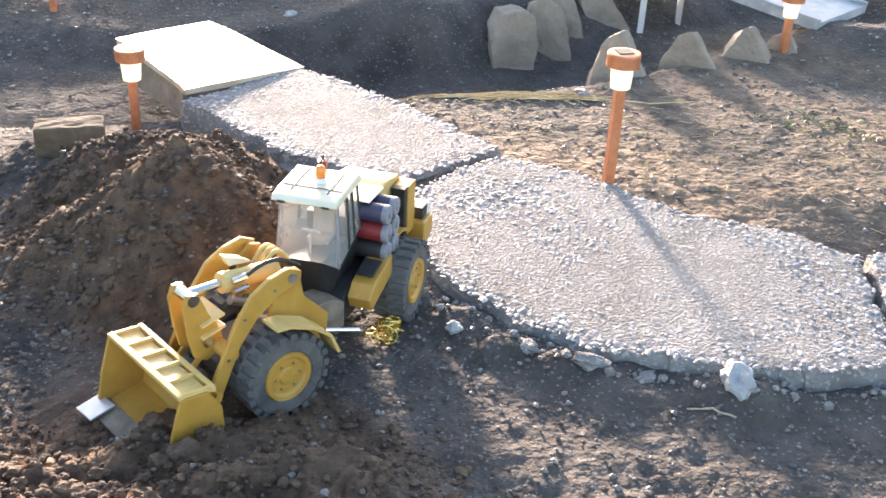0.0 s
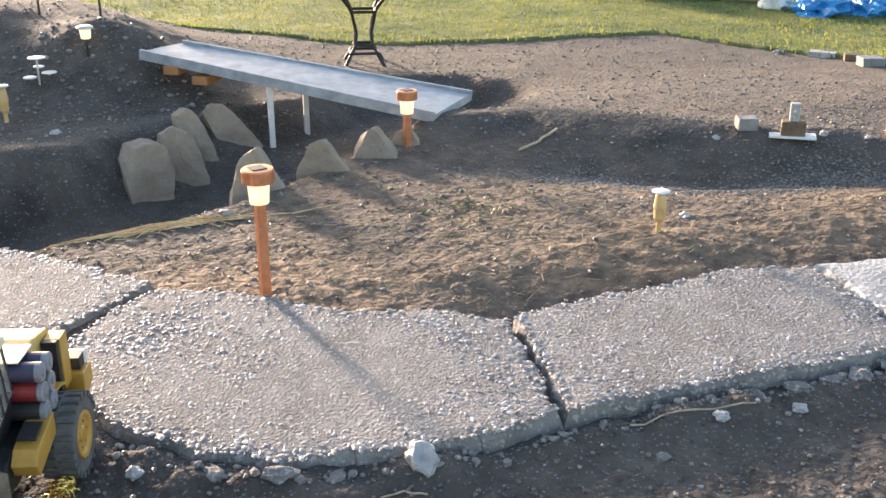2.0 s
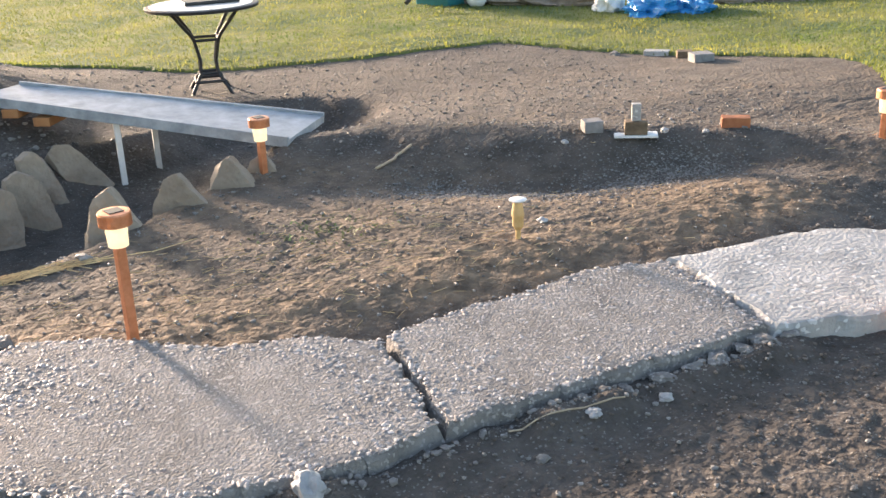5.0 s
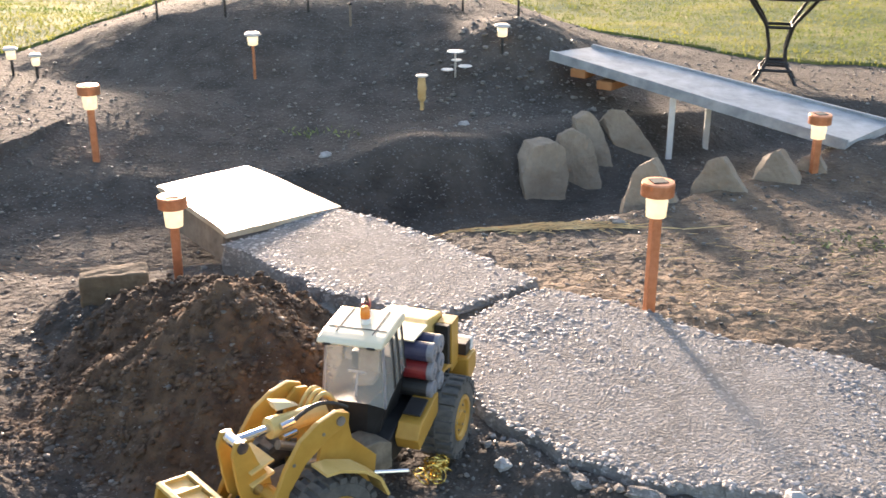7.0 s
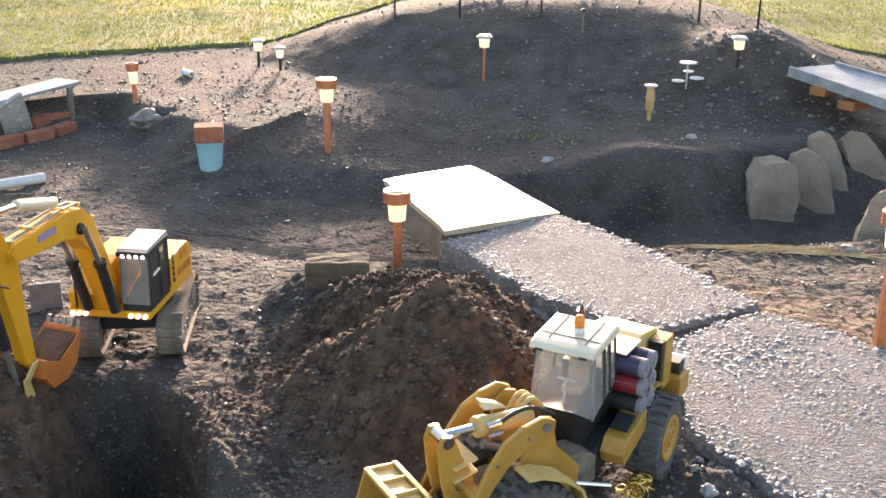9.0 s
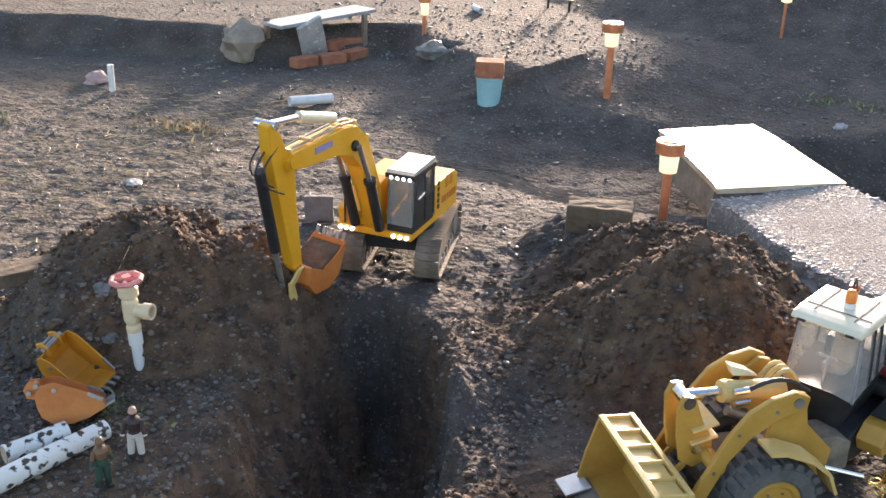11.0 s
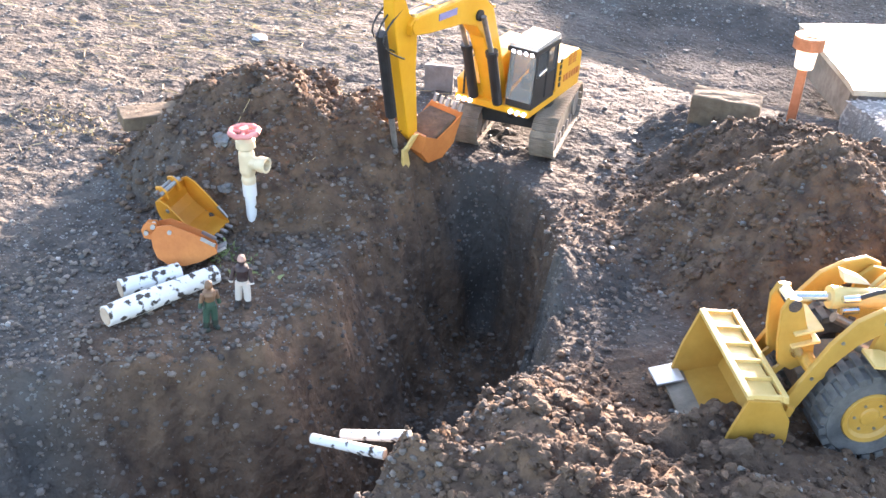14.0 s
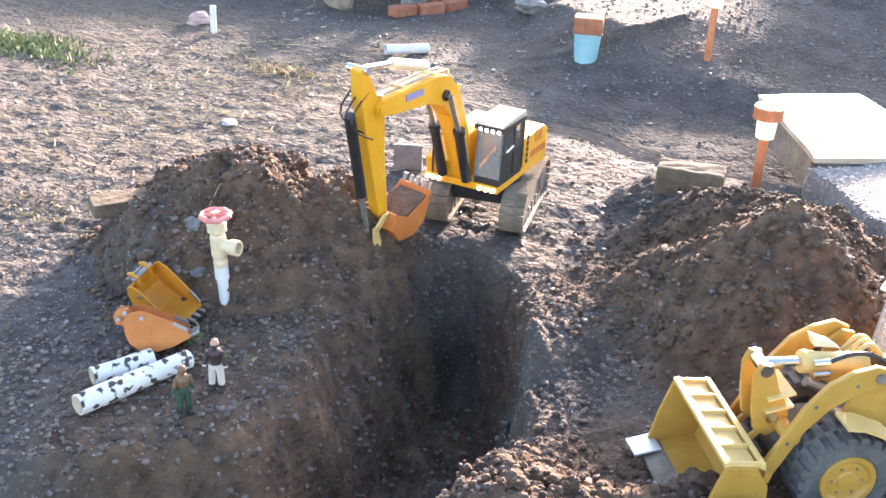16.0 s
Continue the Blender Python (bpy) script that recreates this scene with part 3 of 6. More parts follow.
strew(350, (-1.40, -0.85, 0.95, 1.40), 0.003, 0.010, 3, CLOD, "heap_lumps", "rounded crumbly lumps on the soil heap", "soil lumps", in_heap, 0.42, CRUMBLY)
strew(14000, (-1.15, -0.45, 0.30, 1.40), 0.0010, 0.0060, 4, CRUMB, "trench_crumbs", "crumbs of soil on the banks and walls of the trench", "soil crumbs")


RIM = [(0.05, 1.34), (0.14, 1.245), (0.335, 1.160), (0.56, 1.140), (0.65, 1.150), (0.80, 1.148), (1.0, 1.140), (1.15, 1.130), (1.29, 1.138)]
n = 420
u = rng.random(n) * (len(RIM) - 1)
ex = np.interp(u, range(len(RIM)), [q[0] for q in RIM]) + rng.normal(0, 0.010, n)
ey = np.interp(u, range(len(RIM)), [q[1] for q in RIM]) - np.abs(rng.normal(0, 0.016, n))
es = 0.0015 + 0.007 * rng.random(n) ** 5
scatter("slab_crumbs", np.stack([ex, ey, terrain(ex, ey) + es * 0.3], 1), es, CONCRETE, "broken crumbs along the slabs' edge", "crumbs")


# ---- boards and bridges ----
def surface_board(name, corners, thick, material, label, category):
    """A plank by its four top corners; rounded, slightly bowed."""
    c = sum((Vector(p) for p in corners), Vector()) / 4
    th = thing(name, Matrix.Translation(c), label, category)
    bm = bmesh.new()
    n, m = 12, 4
    a, b, d, e = [Vector(p) - c for p in corners]
    grid = []
    for lev in (0.0, -thick):
        rows = []
        for i in range(n + 1):
            u = i / n
            row = []
            for j in range(m + 1):
                v = j / m
                q = a.lerp(b, v).lerp(e.lerp(d, v), u)
                q.z += lev + 0.003 * math.sin(math.pi * u) + 0.001 * math.sin(9 * u + 5 * v)
                row.append(bm.verts.new(q))
            rows.append(row)
        grid.append(rows)
    for lev, rows in enumerate(grid):
        for i in range(n):
            for j in range(m):
                bm.faces.new((rows[i][j], rows[i][j + 1], rows[i + 1][j + 1], rows[i + 1][j]))
    top, bot = grid
    rim = [(0, j) for j in range(m)] + [(i, m) for i in range(n)] + [(n, j) for j in range(m, 0, -1)] + [(i, 0) for i in range(n, 0, -1)]
    for (i0, j0), (i1, j1) in zip(rim, rim[1:] + rim[:1]):
        bm.faces.new((top[i0][j0], top[i1][j1], bot[i1][j1], bot[i0][j0]))
    bm.normal_update()
    es = [x for x in bm.edges if len(x.link_faces) == 2 and x.calc_face_angle(0) > 1.0]
    bmesh.ops.bevel(bm, geom=es, offset=0.0015, segments=2, affect="EDGES")
    deck = part("deck", bm, material, th)
    return th, c


BOARD = [(-0.668, 2.268, 0.090), (-0.499, 2.434, 0.090), (-0.250, 2.165, 0.078), (-0.462, 1.995, 0.078)]
ramp, c = surface_board("board_bridge", BOARD, 0.012, PLY, "pale worn plywood board laid over the ditch", "board")
for i, j in ((0, 3), (1, 2)):
    p, q = Vector(BOARD[i]) - c, Vector(BOARD[j]) - c
    p, q = p.lerp(q, 0.03), q.lerp(p, 0.10)
    d = (q - p)
    bm = bmesh.new()
    box(bm, (d.length, 0.018, 0.07), bevel=0.002)
    inward = Vector((0.02, 0.02, 0)) * (1 if i == 0 else -1)
    o = part("side_board", bm, OLDWOOD, ramp, "dark weathered board under the edge")
    o.matrix_basis = Matrix.Translation((p + q) / 2 + Vector((0, 0, -0.049)) + inward * 0.7) @ Euler((0, 0, math.atan2(d.y, d.x))).to_matrix().to_4x4()

BRIDGE = [(0.285, 3.270, 0.205), (0.425, 3.385, 0.205), (1.175, 2.830, 0.100), (0.985, 2.628, 0.100)]
bridge, c = surface_board("plank_bridge", BRIDGE, 0.022, PLANK, "long grey weathered plank bridge on two white legs", "bridge")
for i, j in ((0, 3), (1, 2)):
    p, q = Vector(BRIDGE[i]) - c, Vector(BRIDGE[j]) - c
    bm = bmesh.new()
    d = q - p
    box(bm, (d.length, 0.012, 0.030), bevel=0.002)
    o = part("edge_rail", bm, PLANK, bridge)
    o.matrix_basis = Matrix.Translation((p + q) / 2 + Vector((0, 0, -0.006))) @ d.to_track_quat("X", "Z").to_matrix().to_4x4()
for x, y in ((0.612, 2.99), (0.745, 3.115)):
    z = ground_z(x, y)
    top = 0.205 - 0.105 * ((x - 0.355) * 0.79 - (y - 3.33) * 0.61) / 0.92 - 0.020
    bm = bmesh.new()
    box(bm, (0.016, 0.012, top - z + 0.04), bevel=0.001)
    o = part("leg", bm, WHITE, bridge, "white painted leg")
    o.matrix_basis = Matrix.Translation(Vector((x, y, (top + z - 0.04) / 2)) - c)
for u, w in ((0.10, 0.17), (0.20, 0.12)):
    bm = bmesh.new()
    box(bm, (0.05, 0.20, 0.025), bevel=0.002)
    o = part("brace", bm, ORANGEWOOD, bridge, "orange-brown timber under the end")
    q = Vector(BRIDGE[0]).lerp(Vector(BRIDGE[3]), u).lerp(Vector(BRIDGE[1]).lerp(Vector(BRIDGE[2]), u), 0.45) - c
    o.matrix_basis = Matrix.Translation(q + Vector((0, 0, -0.034 - 0.13 * (u - 0.1)))) @ Euler((0, 0, radians(-37))).to_matrix().to_4x4()


# ---- garden lamps ----
def copper_lamp(x, y, top, lean=(0, 0), label="copper solar garden lamp on a square post", slim=1.0):
    z = ground_z(x, y)
    h = top - z
    th = thing("garden_lamp", pose(x, y, z, lean[0], lean[1], 12) @ Matrix.Diagonal((slim, slim, 1, 1)), label, "garden lamp", "solar lamps along the track")
    bm = bmesh.new()
    box(bm, (0.0165, 0.0165, h - 0.055 + 0.03), (0, 0, (h - 0.055 - 0.03) / 2), bevel=0.0015)
    part("post", bm, COPPER, th)
    bm = bmesh.new()
    lathe(bm, [(0.010, h - 0.062), (0.0165, h - 0.060), (0.0185, h - 0.028), (0.0185, h - 0.022)], 20)
    part("lens", bm, LENS, th, "cream lens, faintly emissive for sunlight through it", True)
    bm = bmesh.new()
    lathe(bm, [(0.020, h - 0.024), (0.0275, h - 0.023), (0.0275, h - 0.003), (0.0262, h), (0.020, h + 0.0005)], 28)
    part("cap", bm, COPPER, th)
    bm = bmesh.new()
    box(bm, (0.026, 0.026, 0.0016), (0, 0, h + 0.0012))
    part("solar_panel", bm, BLACK, th, "dark solar panel")
    return th


copper_lamp(0.327, 1.676, 0.290)
copper_lamp(-0.538, 1.908, 0.185)
copper_lamp(0.878, 2.540, 0.195)
copper_lamp(-0.926, 2.637, 0.237)
copper_lamp(1.510, 1.042, 0.232)
copper_lamp(2.269, 1.753, 0.209)
copper_lamp(-1.600, 2.854, 0.205, slim=0.68)


# ---- machines ----
YELLOW = mat("loader_yellow", (0.42, 0.225, 0.035), (0.56, 0.32, 0.065), scale=18, rough=0.42, bump=0.0004, bscale=120)
# paler tone of the loader's yellow
CREAM = mat("pale_yellow", (0.60, 0.40, 0.12), (0.74, 0.54, 0.22), scale=22, rough=0.4, bump=0.0004, bscale=140)
EXYELLOW = mat("excavator_yellow", (0.74, 0.34, 0.012), (0.82, 0.42, 0.025), scale=20, rough=0.35, bump=0.0003, bscale=120)
ROOFCREAM = mat("roof_cream", (0.74, 0.64, 0.44), (0.84, 0.75, 0.56), scale=25, rough=0.3)
TYRE = mat("tyre_rubber", (0.055, 0.055, 0.055), (0.15, 0.143, 0.135), scale=35, rough=0.9, bump=0.0006, bscale=300)
CHROME = mat("chrome", (0.62, 0.62, 0.64), (0.75, 0.75, 0.77), scale=60, rough=0.2, metal=1.0)
STEEL = mat("worn_steel", (0.20, 0.19, 0.18), (0.40, 0.38, 0.36), scale=50, rough=0.45, metal=0.7)
DUSTY = mat("dusty_steel", (0.15, 0.122, 0.09), (0.31, 0.262, 0.20), scale=40, rough=0.75, metal=0.2, bump=0.0005, bscale=250)
RUST = mat("rusty_orange", (0.46, 0.13, 0.022), (0.62, 0.22, 0.05), scale=16, rough=0.6, bump=0.0008, bscale=150)
AMBER = mat("amber_plastic", (0.85, 0.22, 0.03), (0.95, 0.34, 0.06), scale=50, rough=0.2)
GOLD = mat("gold_chain", (0.75, 0.52, 0.12), (0.88, 0.66, 0.22), scale=50, rough=0.25, metal=0.9)
REDW = mat("red_plastic", (0.17, 0.015, 0.02), (0.26, 0.03, 0.03), scale=50, rough=0.4)
GREYCELL = mat("battery_grey", (0.17, 0.17, 0.19), (0.28, 0.28, 0.31), scale=40, rough=0.35)
DARKBLUE = mat("battery_blue", (0.03, 0.03, 0.07), (0.06, 0.06, 0.11), scale=40, rough=0.35)
PURPLE = mat("badge_blue", (0.25, 0.22, 0.42), (0.36, 0.32, 0.52), scale=50, rough=0.4)
LED = mat("led", (0.95, 0.95, 1.0), (1, 1, 1), scale=10, rough=0.3, emit=0.9)
GLASSFILM = bpy.data.materials.new("cloudy_clear_plastic")
GLASSFILM.use_nodes = True
gn = GLASSFILM.node_tree
gb = gn.nodes["Principled BSDF"]
gb.inputs["Base Color"].default_value, gb.inputs["Roughness"].default_value = (0.92, 0.90, 0.84, 1), 0.16
gt = gn.nodes.new("ShaderNodeBsdfTransparent")
gm = gn.nodes.new("ShaderNodeMixShader")
gz = gn.nodes.new("ShaderNodeTexNoise")
gz.inputs["Scale"].default_value = 26
gr = gn.nodes.new("ShaderNodeMapRange")
gr.inputs["From Min"].default_value, gr.inputs["From Max"].default_value = 0.3, 0.7
gr.inputs["To Min"].default_value, gr.inputs["To Max"].default_value = 0.05, 0.22
gn.links.new(gz.outputs["Fac"], gr.inputs[0])
gn.links.new(gr.outputs[0], gm.inputs[0])
gn.links.new(gt.outputs[0], gm.inputs[1])
gn.links.new(gb.outputs[0], gm.inputs[2])
gn.links.new(gm.outputs[0], gn.nodes["Material Output"].inputs[0])


def tyre_mesh(r, w):
    bm = bmesh.new()
    lathe(bm, [(r * 0.50, -w * 0.40), (r * 0.60, -w * 0.50), (r * 0.84, -w * 0.50), (r * 0.92, -w * 0.42), (r * 0.935, 0),
               (r * 0.92, w * 0.42), (r * 0.84, w * 0.50), (r * 0.60, w * 0.50), (r * 0.50, w * 0.40)], 40)
    return bm


lug_bm = bmesh.new()
box(lug_bm, (0.0078, 0.0092, 0.0245), bevel=0.0009)
LUG = bpy.data.meshes.new("tread_lug")
lug_bm.to_mesh(LUG)
lug_bm.free()
LUG.materials.append(TYRE)


def wheel(parent, x, y, z, r, w, side, rim):
    """A wheel whose outer face looks along side * y."""
    bm = tyre_mesh(r, w)
    m = pose(x, y, z, 90 * -side, 0, 0)
    ty = part("wheel", bm, TYRE, parent, "chunky grey rubber tyre", False)
    ty.matrix_basis = m
    for k in range(44):
        a, half = 2 * math.pi * k / 44, -1 if k % 2 else 1
        lug = new("tread_lug", LUG)
        lug.parent = ty
        lug.matrix_basis = pose(r * 0.93 * math.cos(a), r * 0.93 * math.sin(a), half * w * 0.25, 0, 0, math.degrees(a))
    bm = bmesh.new()
    lathe(bm, [(r * 0.50, w * 0.2), (r * 0.56, w * 0.46), (r * 0.54, w * 0.52), (r * 0.46, w * 0.50), (r * 0.40, w * 0.425), (r * 0.20, w * 0.415),
               (r * 0.17, w * 0.46), (r * 0.10, w * 0.475)], 28)
    part("rim", bm, rim, ty, "yellow wheel rim", False)
    for k in range(6):
        a = k * math.pi / 3
        bm = bmesh.new()
        rod(bm, (r * 0.30 * math.cos(a), r * 0.30 * math.sin(a), w * 0.41), (r * 0.30 * math.cos(a), r * 0.30 * math.sin(a), w * 0.455), r * 0.03, seg=6)
        part("wheel_nut", bm, STEEL, ty)
    return ty


def quad_pane(bm, pts, t=0.0008):
    vs = [bm.verts.new(p) for p in pts]
    f = bm.faces.new(vs)
    f.normal_update()
    nrm = f.normal.copy()
    r = bmesh.ops.extrude_face_region(bm, geom=[f])
    for v in r["geom"]:
        if isinstance(v, bmesh.types.BMVert):
            v.co += nrm * t
    return bm


def wheel_loader(x, y, z, rear_deg, front_deg):
    th = thing("wheel_loader", pose(x, y, z), "yellow model wheel loader parked beside the concrete path", "model loader")
    rear = pose(-0.018, 0.005, 0, 0, 0, rear_deg)
    front = pose(0, 0, 0, 0, 0, front_deg)

    def put(name, bm, material, m, label="", smooth=False):
        o = part(name, bm, material, th, label, smooth)
        o.matrix_basis = m
        return o
    R, W = 0.058, 0.044
    # rear half
    bm = bmesh.new()
    prism(bm, [(-0.215, 0.060), (-0.02, 0.050), (0.01, 0.058), (0.01, 0.088), (-0.03, 0.100), (-0.215, 0.105)], -0.032, 0.032, 0.002)
    put("rear_frame", bm, BLACK, rear)
    for s in (-1, 1):
        bm = bmesh.new()
        prism(bm, [(-0.085, 0.088), (-0.012, 0.070), (-0.004, 0.088), (-0.018, 0.104), (-0.085, 0.118)], s * 0.034, s * 0.066, 0.002)
        put("side_tank", bm, YELLOW, rear)
        bm = bmesh.new()
        box(bm, (0.034, 0.024, 0.003), (-0.040, s * 0.050, 0.1165), (0, 11, 0), 0.001)
        put("step_pad", bm, BLACK, rear, "black grip step")
        bm = bmesh.new()
        n = 9
        prof = [(-0.135 + 0.066 * math.cos(a), 0.060 + 0.066 * math.sin(a)) for a in [radians(12 + 110 * k / n) for k in range(n + 1)]]
        prof += [(-0.135 + 0.062 * math.cos(a), 0.060 + 0.062 * math.sin(a)) for a in [radians(122 - 110 * k / n) for k in range(n + 1)]]
        prism(bm, prof, s * 0.034, s * 0.058)
        put("rear_fender", bm, YELLOW, rear)
    bm = bmesh.new()
    prism(bm, [(-0.212, 0.100), (-0.128, 0.100), (-0.128, 0.186), (-0.150, 0.190), (-0.203, 0.180), (-0.212, 0.170)], -0.046, 0.030, 0.003)
    put("engine_hood", bm, CREAM, rear, "pale yellow engine hood")
    bm = bmesh.new()
    prism(bm, [(-0.127, 0.100), (-0.052, 0.100), (-0.052, 0.176), (-0.127, 0.180)], -0.044, 0.012, 0.002)
    put("battery_tray", bm, BLACK, rear, "black tray behind the cab")
    bm = bmesh.new()
    prism(bm, [(-0.127, 0.190), (-0.072, 0.192), (-0.072, 0.194), (-0.127, 0.193)], -0.044, 0.036, 0.0006)
    put("tray_lid", bm, ROOFCREAM, rear, "cream lid over the battery cells")
    bm = bmesh.new()
    box(bm, (0.030, 0.022, 0.074), (-0.192, 0.043, 0.138), bevel=0.001)
    put("rear_panel", bm, YELLOW, rear)
    bm = bmesh.new()
    box(bm, (0.010, 0.020, 0.074), (-0.1715, 0.042, 0.138), bevel=0.001)
    put("grille", bm, BLACK, rear, "black grille strip")
    for j, zz in enumerate((0.122, 0.149, 0.176)):
        for k, xx in enumerate((-0.082, -0.110)):
            bm = bmesh.new()
            rod(bm, (xx, 0.004, zz), (xx, 0.054, zz), 0.0132, seg=20)
            cell = put("battery_cell", bm, (BLACK, REDW, DARKBLUE)[j], rear, ("black battery cell", "dark red battery cell", "dark blue battery cell")[j])
            bm = bmesh.new()
            lathe(bm, [(0.0132, 0.0535), (0.0132, 0.0600), (0.0120, 0.0615), (0.0050, 0.0617), (0.0045, 0.0635)], 20, pose(xx, 0, zz, -90, 0, 0))
            part("end_cap", bm, GREYCELL, cell, "pale grey cell end")
    bm = bmesh.new()
    prism(bm, [(-0.245, 0.080), (-0.205, 0.068), (-0.205, 0.110), (-0.245, 0.108)], -0.070, 0.070, 0.003)
    put("counterweight", bm, YELLOW, rear)
    bm = bmesh.new()
    box(bm, (0.022, 0.026, 0.018), (-0.226, 0.050, 0.118), bevel=0.001)
    put("charge_socket", bm, BLACK, rear, "black socket block")
    bm = bmesh.new()
    box(bm, (0.010, 0.024, 0.020), (-0.242, 0.052, 0.117), bevel=0.002)
    put("rear_lamp", bm, WHITE, rear, "white tail lamp")
    # cab
    cabm = rear @ pose(-0.016, -0.016, -0.004, 0, 0, 3)
    bm = bmesh.new()
    lo = [(-0.050, -0.030, 0.085), (0.012, -0.026, 0.085), (0.022, -0.014, 0.085), (0.022, 0.014, 0.085), (0.012, 0.026, 0.085), (-0.050, 0.030, 0.085)]
    hi = [(-0.052, -0.043, 0.160), (0.026, -0.042, 0.138), (0.040, -0.028, 0.150), (0.040, 0.024, 0.150), (0.026, 0.042, 0.138), (-0.052, 0.043, 0.160)]
    bl, bh = [bm.verts.new(p) for p in lo], [bm.verts.new(p) for p in hi]
    for k in range(6):
        bm.faces.new((bl[k], bl[(k + 1) % 6], bh[(k + 1) % 6], bh[k]))
    bm.faces.new(bl[::-1])
    bm.faces.new(bh)
    put("cab_floor", bm, BLACK, cabm, "black cab skirt")
    top = [(-0.052, -0.038, 0.226), (0.018, -0.037, 0.226), (0.030, -0.026, 0.226), (0.030, 0.024, 0.226), (0.018, 0.037, 0.226), (-0.052, 0.038, 0.226)]
    for k in (0, 1, 4, 5):
        bm = bmesh.new()
        rod(bm, hi[k], top[k], 0.0020, seg=6)
        put("cab_post", bm, BLACK if k in (0, 5) else GREYCELL, cabm)
    mids = [((-0.010, 0.0427, 0.149), (-0.012, 0.0376, 0.226)), ((-0.030, 0.0428, 0.154), (-0.031, 0.0378, 0.226))]
    for p, q in mids:
        bm = bmesh.new()
        rod(bm, p, q, 0.0026, seg=6)
        put("cab_post", bm, BLACK, cabm)
    panes = [(hi[k], hi[(k + 1) % 6], top[(k + 1) % 6], top[k]) for k in (0, 1, 2, 3, 5)]
    panes += [(hi[4], mids[0][0], mids[0][1], top[4]), (mids[0][0], mids[1][0], mids[1][1], mids[0][1]), (mids[1][0], hi[5], top[5], mids[1][1])]
    for pts in panes:
        bm = bmesh.new()
        quad_pane(bm, pts)
        put("window", bm, GLASSFILM, cabm, "cloudy clear plastic window")
    bm = bmesh.new()
    prism(bm, [(-0.058, 0.2240), (0.036, 0.2240), (0.040, 0.2275), (0.034, 0.2325), (0.020, 0.2350), (-0.052, 0.2370), (-0.058, 0.2330)], -0.043, 0.043, 0.003)
    put("roof", bm, ROOFCREAM, cabm, "cream plastic cab roof")
    for s in (-0.024, 0.024):
        bm = bmesh.new()
        box(bm, (0.070, 0.0014, 0.0014), (-0.016, s, 0.2362), (0, 1.6, 0))
        put("roof_rib", bm, OLDWOOD, cabm, "dark roof seam")
    bm = bmesh.new()
    box(bm, (0.0014, 0.078, 0.0014), (0.006, 0, 0.2356), (0, 1.6, 0))
    put("roof_rib", bm, OLDWOOD, cabm, "dark roof seam")
    for s in (-0.036, 0.036):
        bm = bmesh.new()
        box(bm, (0.004, 0.010, 0.003), (0.0385, s * 0.8, 0.2262), bevel=0.0008)
        put("roof_lamp", bm, BLACK, cabm, "small dark lamp under the roof's edge")
    bm = bmesh.new()
    lathe(bm, [(0.007, 0.2380), (0.007, 0.2450)], 16, pose(-0.012, 0.004, -0.002))
    put("beacon_base", bm, WHITE, cabm, "white beacon base")
    bm = bmesh.new()
    lathe(bm, [(0.0062, 0.2450), (0.0066, 0.2480), (0.006, 0.2580), (0.004, 0.2605)], 16, pose(-0.012, 0.004, -0.002))
    put("beacon", bm, AMBER, cabm, "amber warning beacon", True)
    bm = bmesh.new()
    pipe(bm, [(-0.014 - 0.044 * u, 0.002 - 0.010 * u, 0.2380 + 0.024 * math.sin(math.pi * u)) for u in [k / 8 for k in range(9)]], 0.0014)
    put("wire", bm, BLACK, cabm, "dark looped wire")
    bm = bmesh.new()
    box(bm, (0.018, 0.012, 0.014), (-0.060, -0.012, 0.2380), (0, 0, 15), 0.003)
    put("plug", bm, REDW, cabm, "dark red plug")
    bm = bmesh.new()
    box(bm, (0.026, 0.030, 0.012), (-0.020, 0, 0.152), bevel=0.003)
    box(bm, (0.010, 0.030, 0.040), (-0.036, 0, 0.172), (0, -8, 0), 0.003)
    put("seat", bm, OLDWOOD, cabm, "dark seat")
    bm = bmesh.new()
    m = pose(0.012, 0, 0.178, 0, -35, 0)
    for k in range(16):
        a, b = 2 * math.pi * k / 16, 2 * math.pi * (k + 1) / 16
        rod(bm, m @ Vector((0.011 * math.cos(a), 0.011 * math.sin(a), 0)), m @ Vector((0.011 * math.cos(b), 0.011 * math.sin(b), 0)), 0.0012, seg=6)
    rod(bm, m @ Vector((0, 0, 0)), (0.020, 0, 0.142), 0.0016, seg=6)
    put("steering_wheel", bm, GREYCELL, cabm)
    for k in range(26):
        bm = bmesh.new()
        r2 = random.Random(k)
        c = Vector((-0.064 + r2.uniform(-0.022, 0.022), 0.066 + r2.uniform(-0.014, 0.014), 0.010 + r2.uniform(-0.004, 0.012)))
        rr = r2.uniform(0.006, 0.011)
        tilt = Euler((r2.uniform(0, 3), r2.uniform(0, 3), 0))
        ring = [c + Vector((rr * math.cos(2 * math.pi * i / 12), rr * math.sin(2 * math.pi * i / 12), 0)) @ tilt.to_matrix() for i in range(13)]
        pipe(bm, ring, 0.0011, 6)
        put("chain_link", bm, GOLD, rear, "shiny gold chain loop")
    # front half
    bm = bmesh.new()
    prism(bm, [(0.0, 0.052), (0.185, 0.048), (0.190, 0.075), (0.15, 0.095), (0.02, 0.098), (0.0, 0.088)], -0.020, 0.020, 0.002)
    put("front_frame", bm, DUSTY, front)
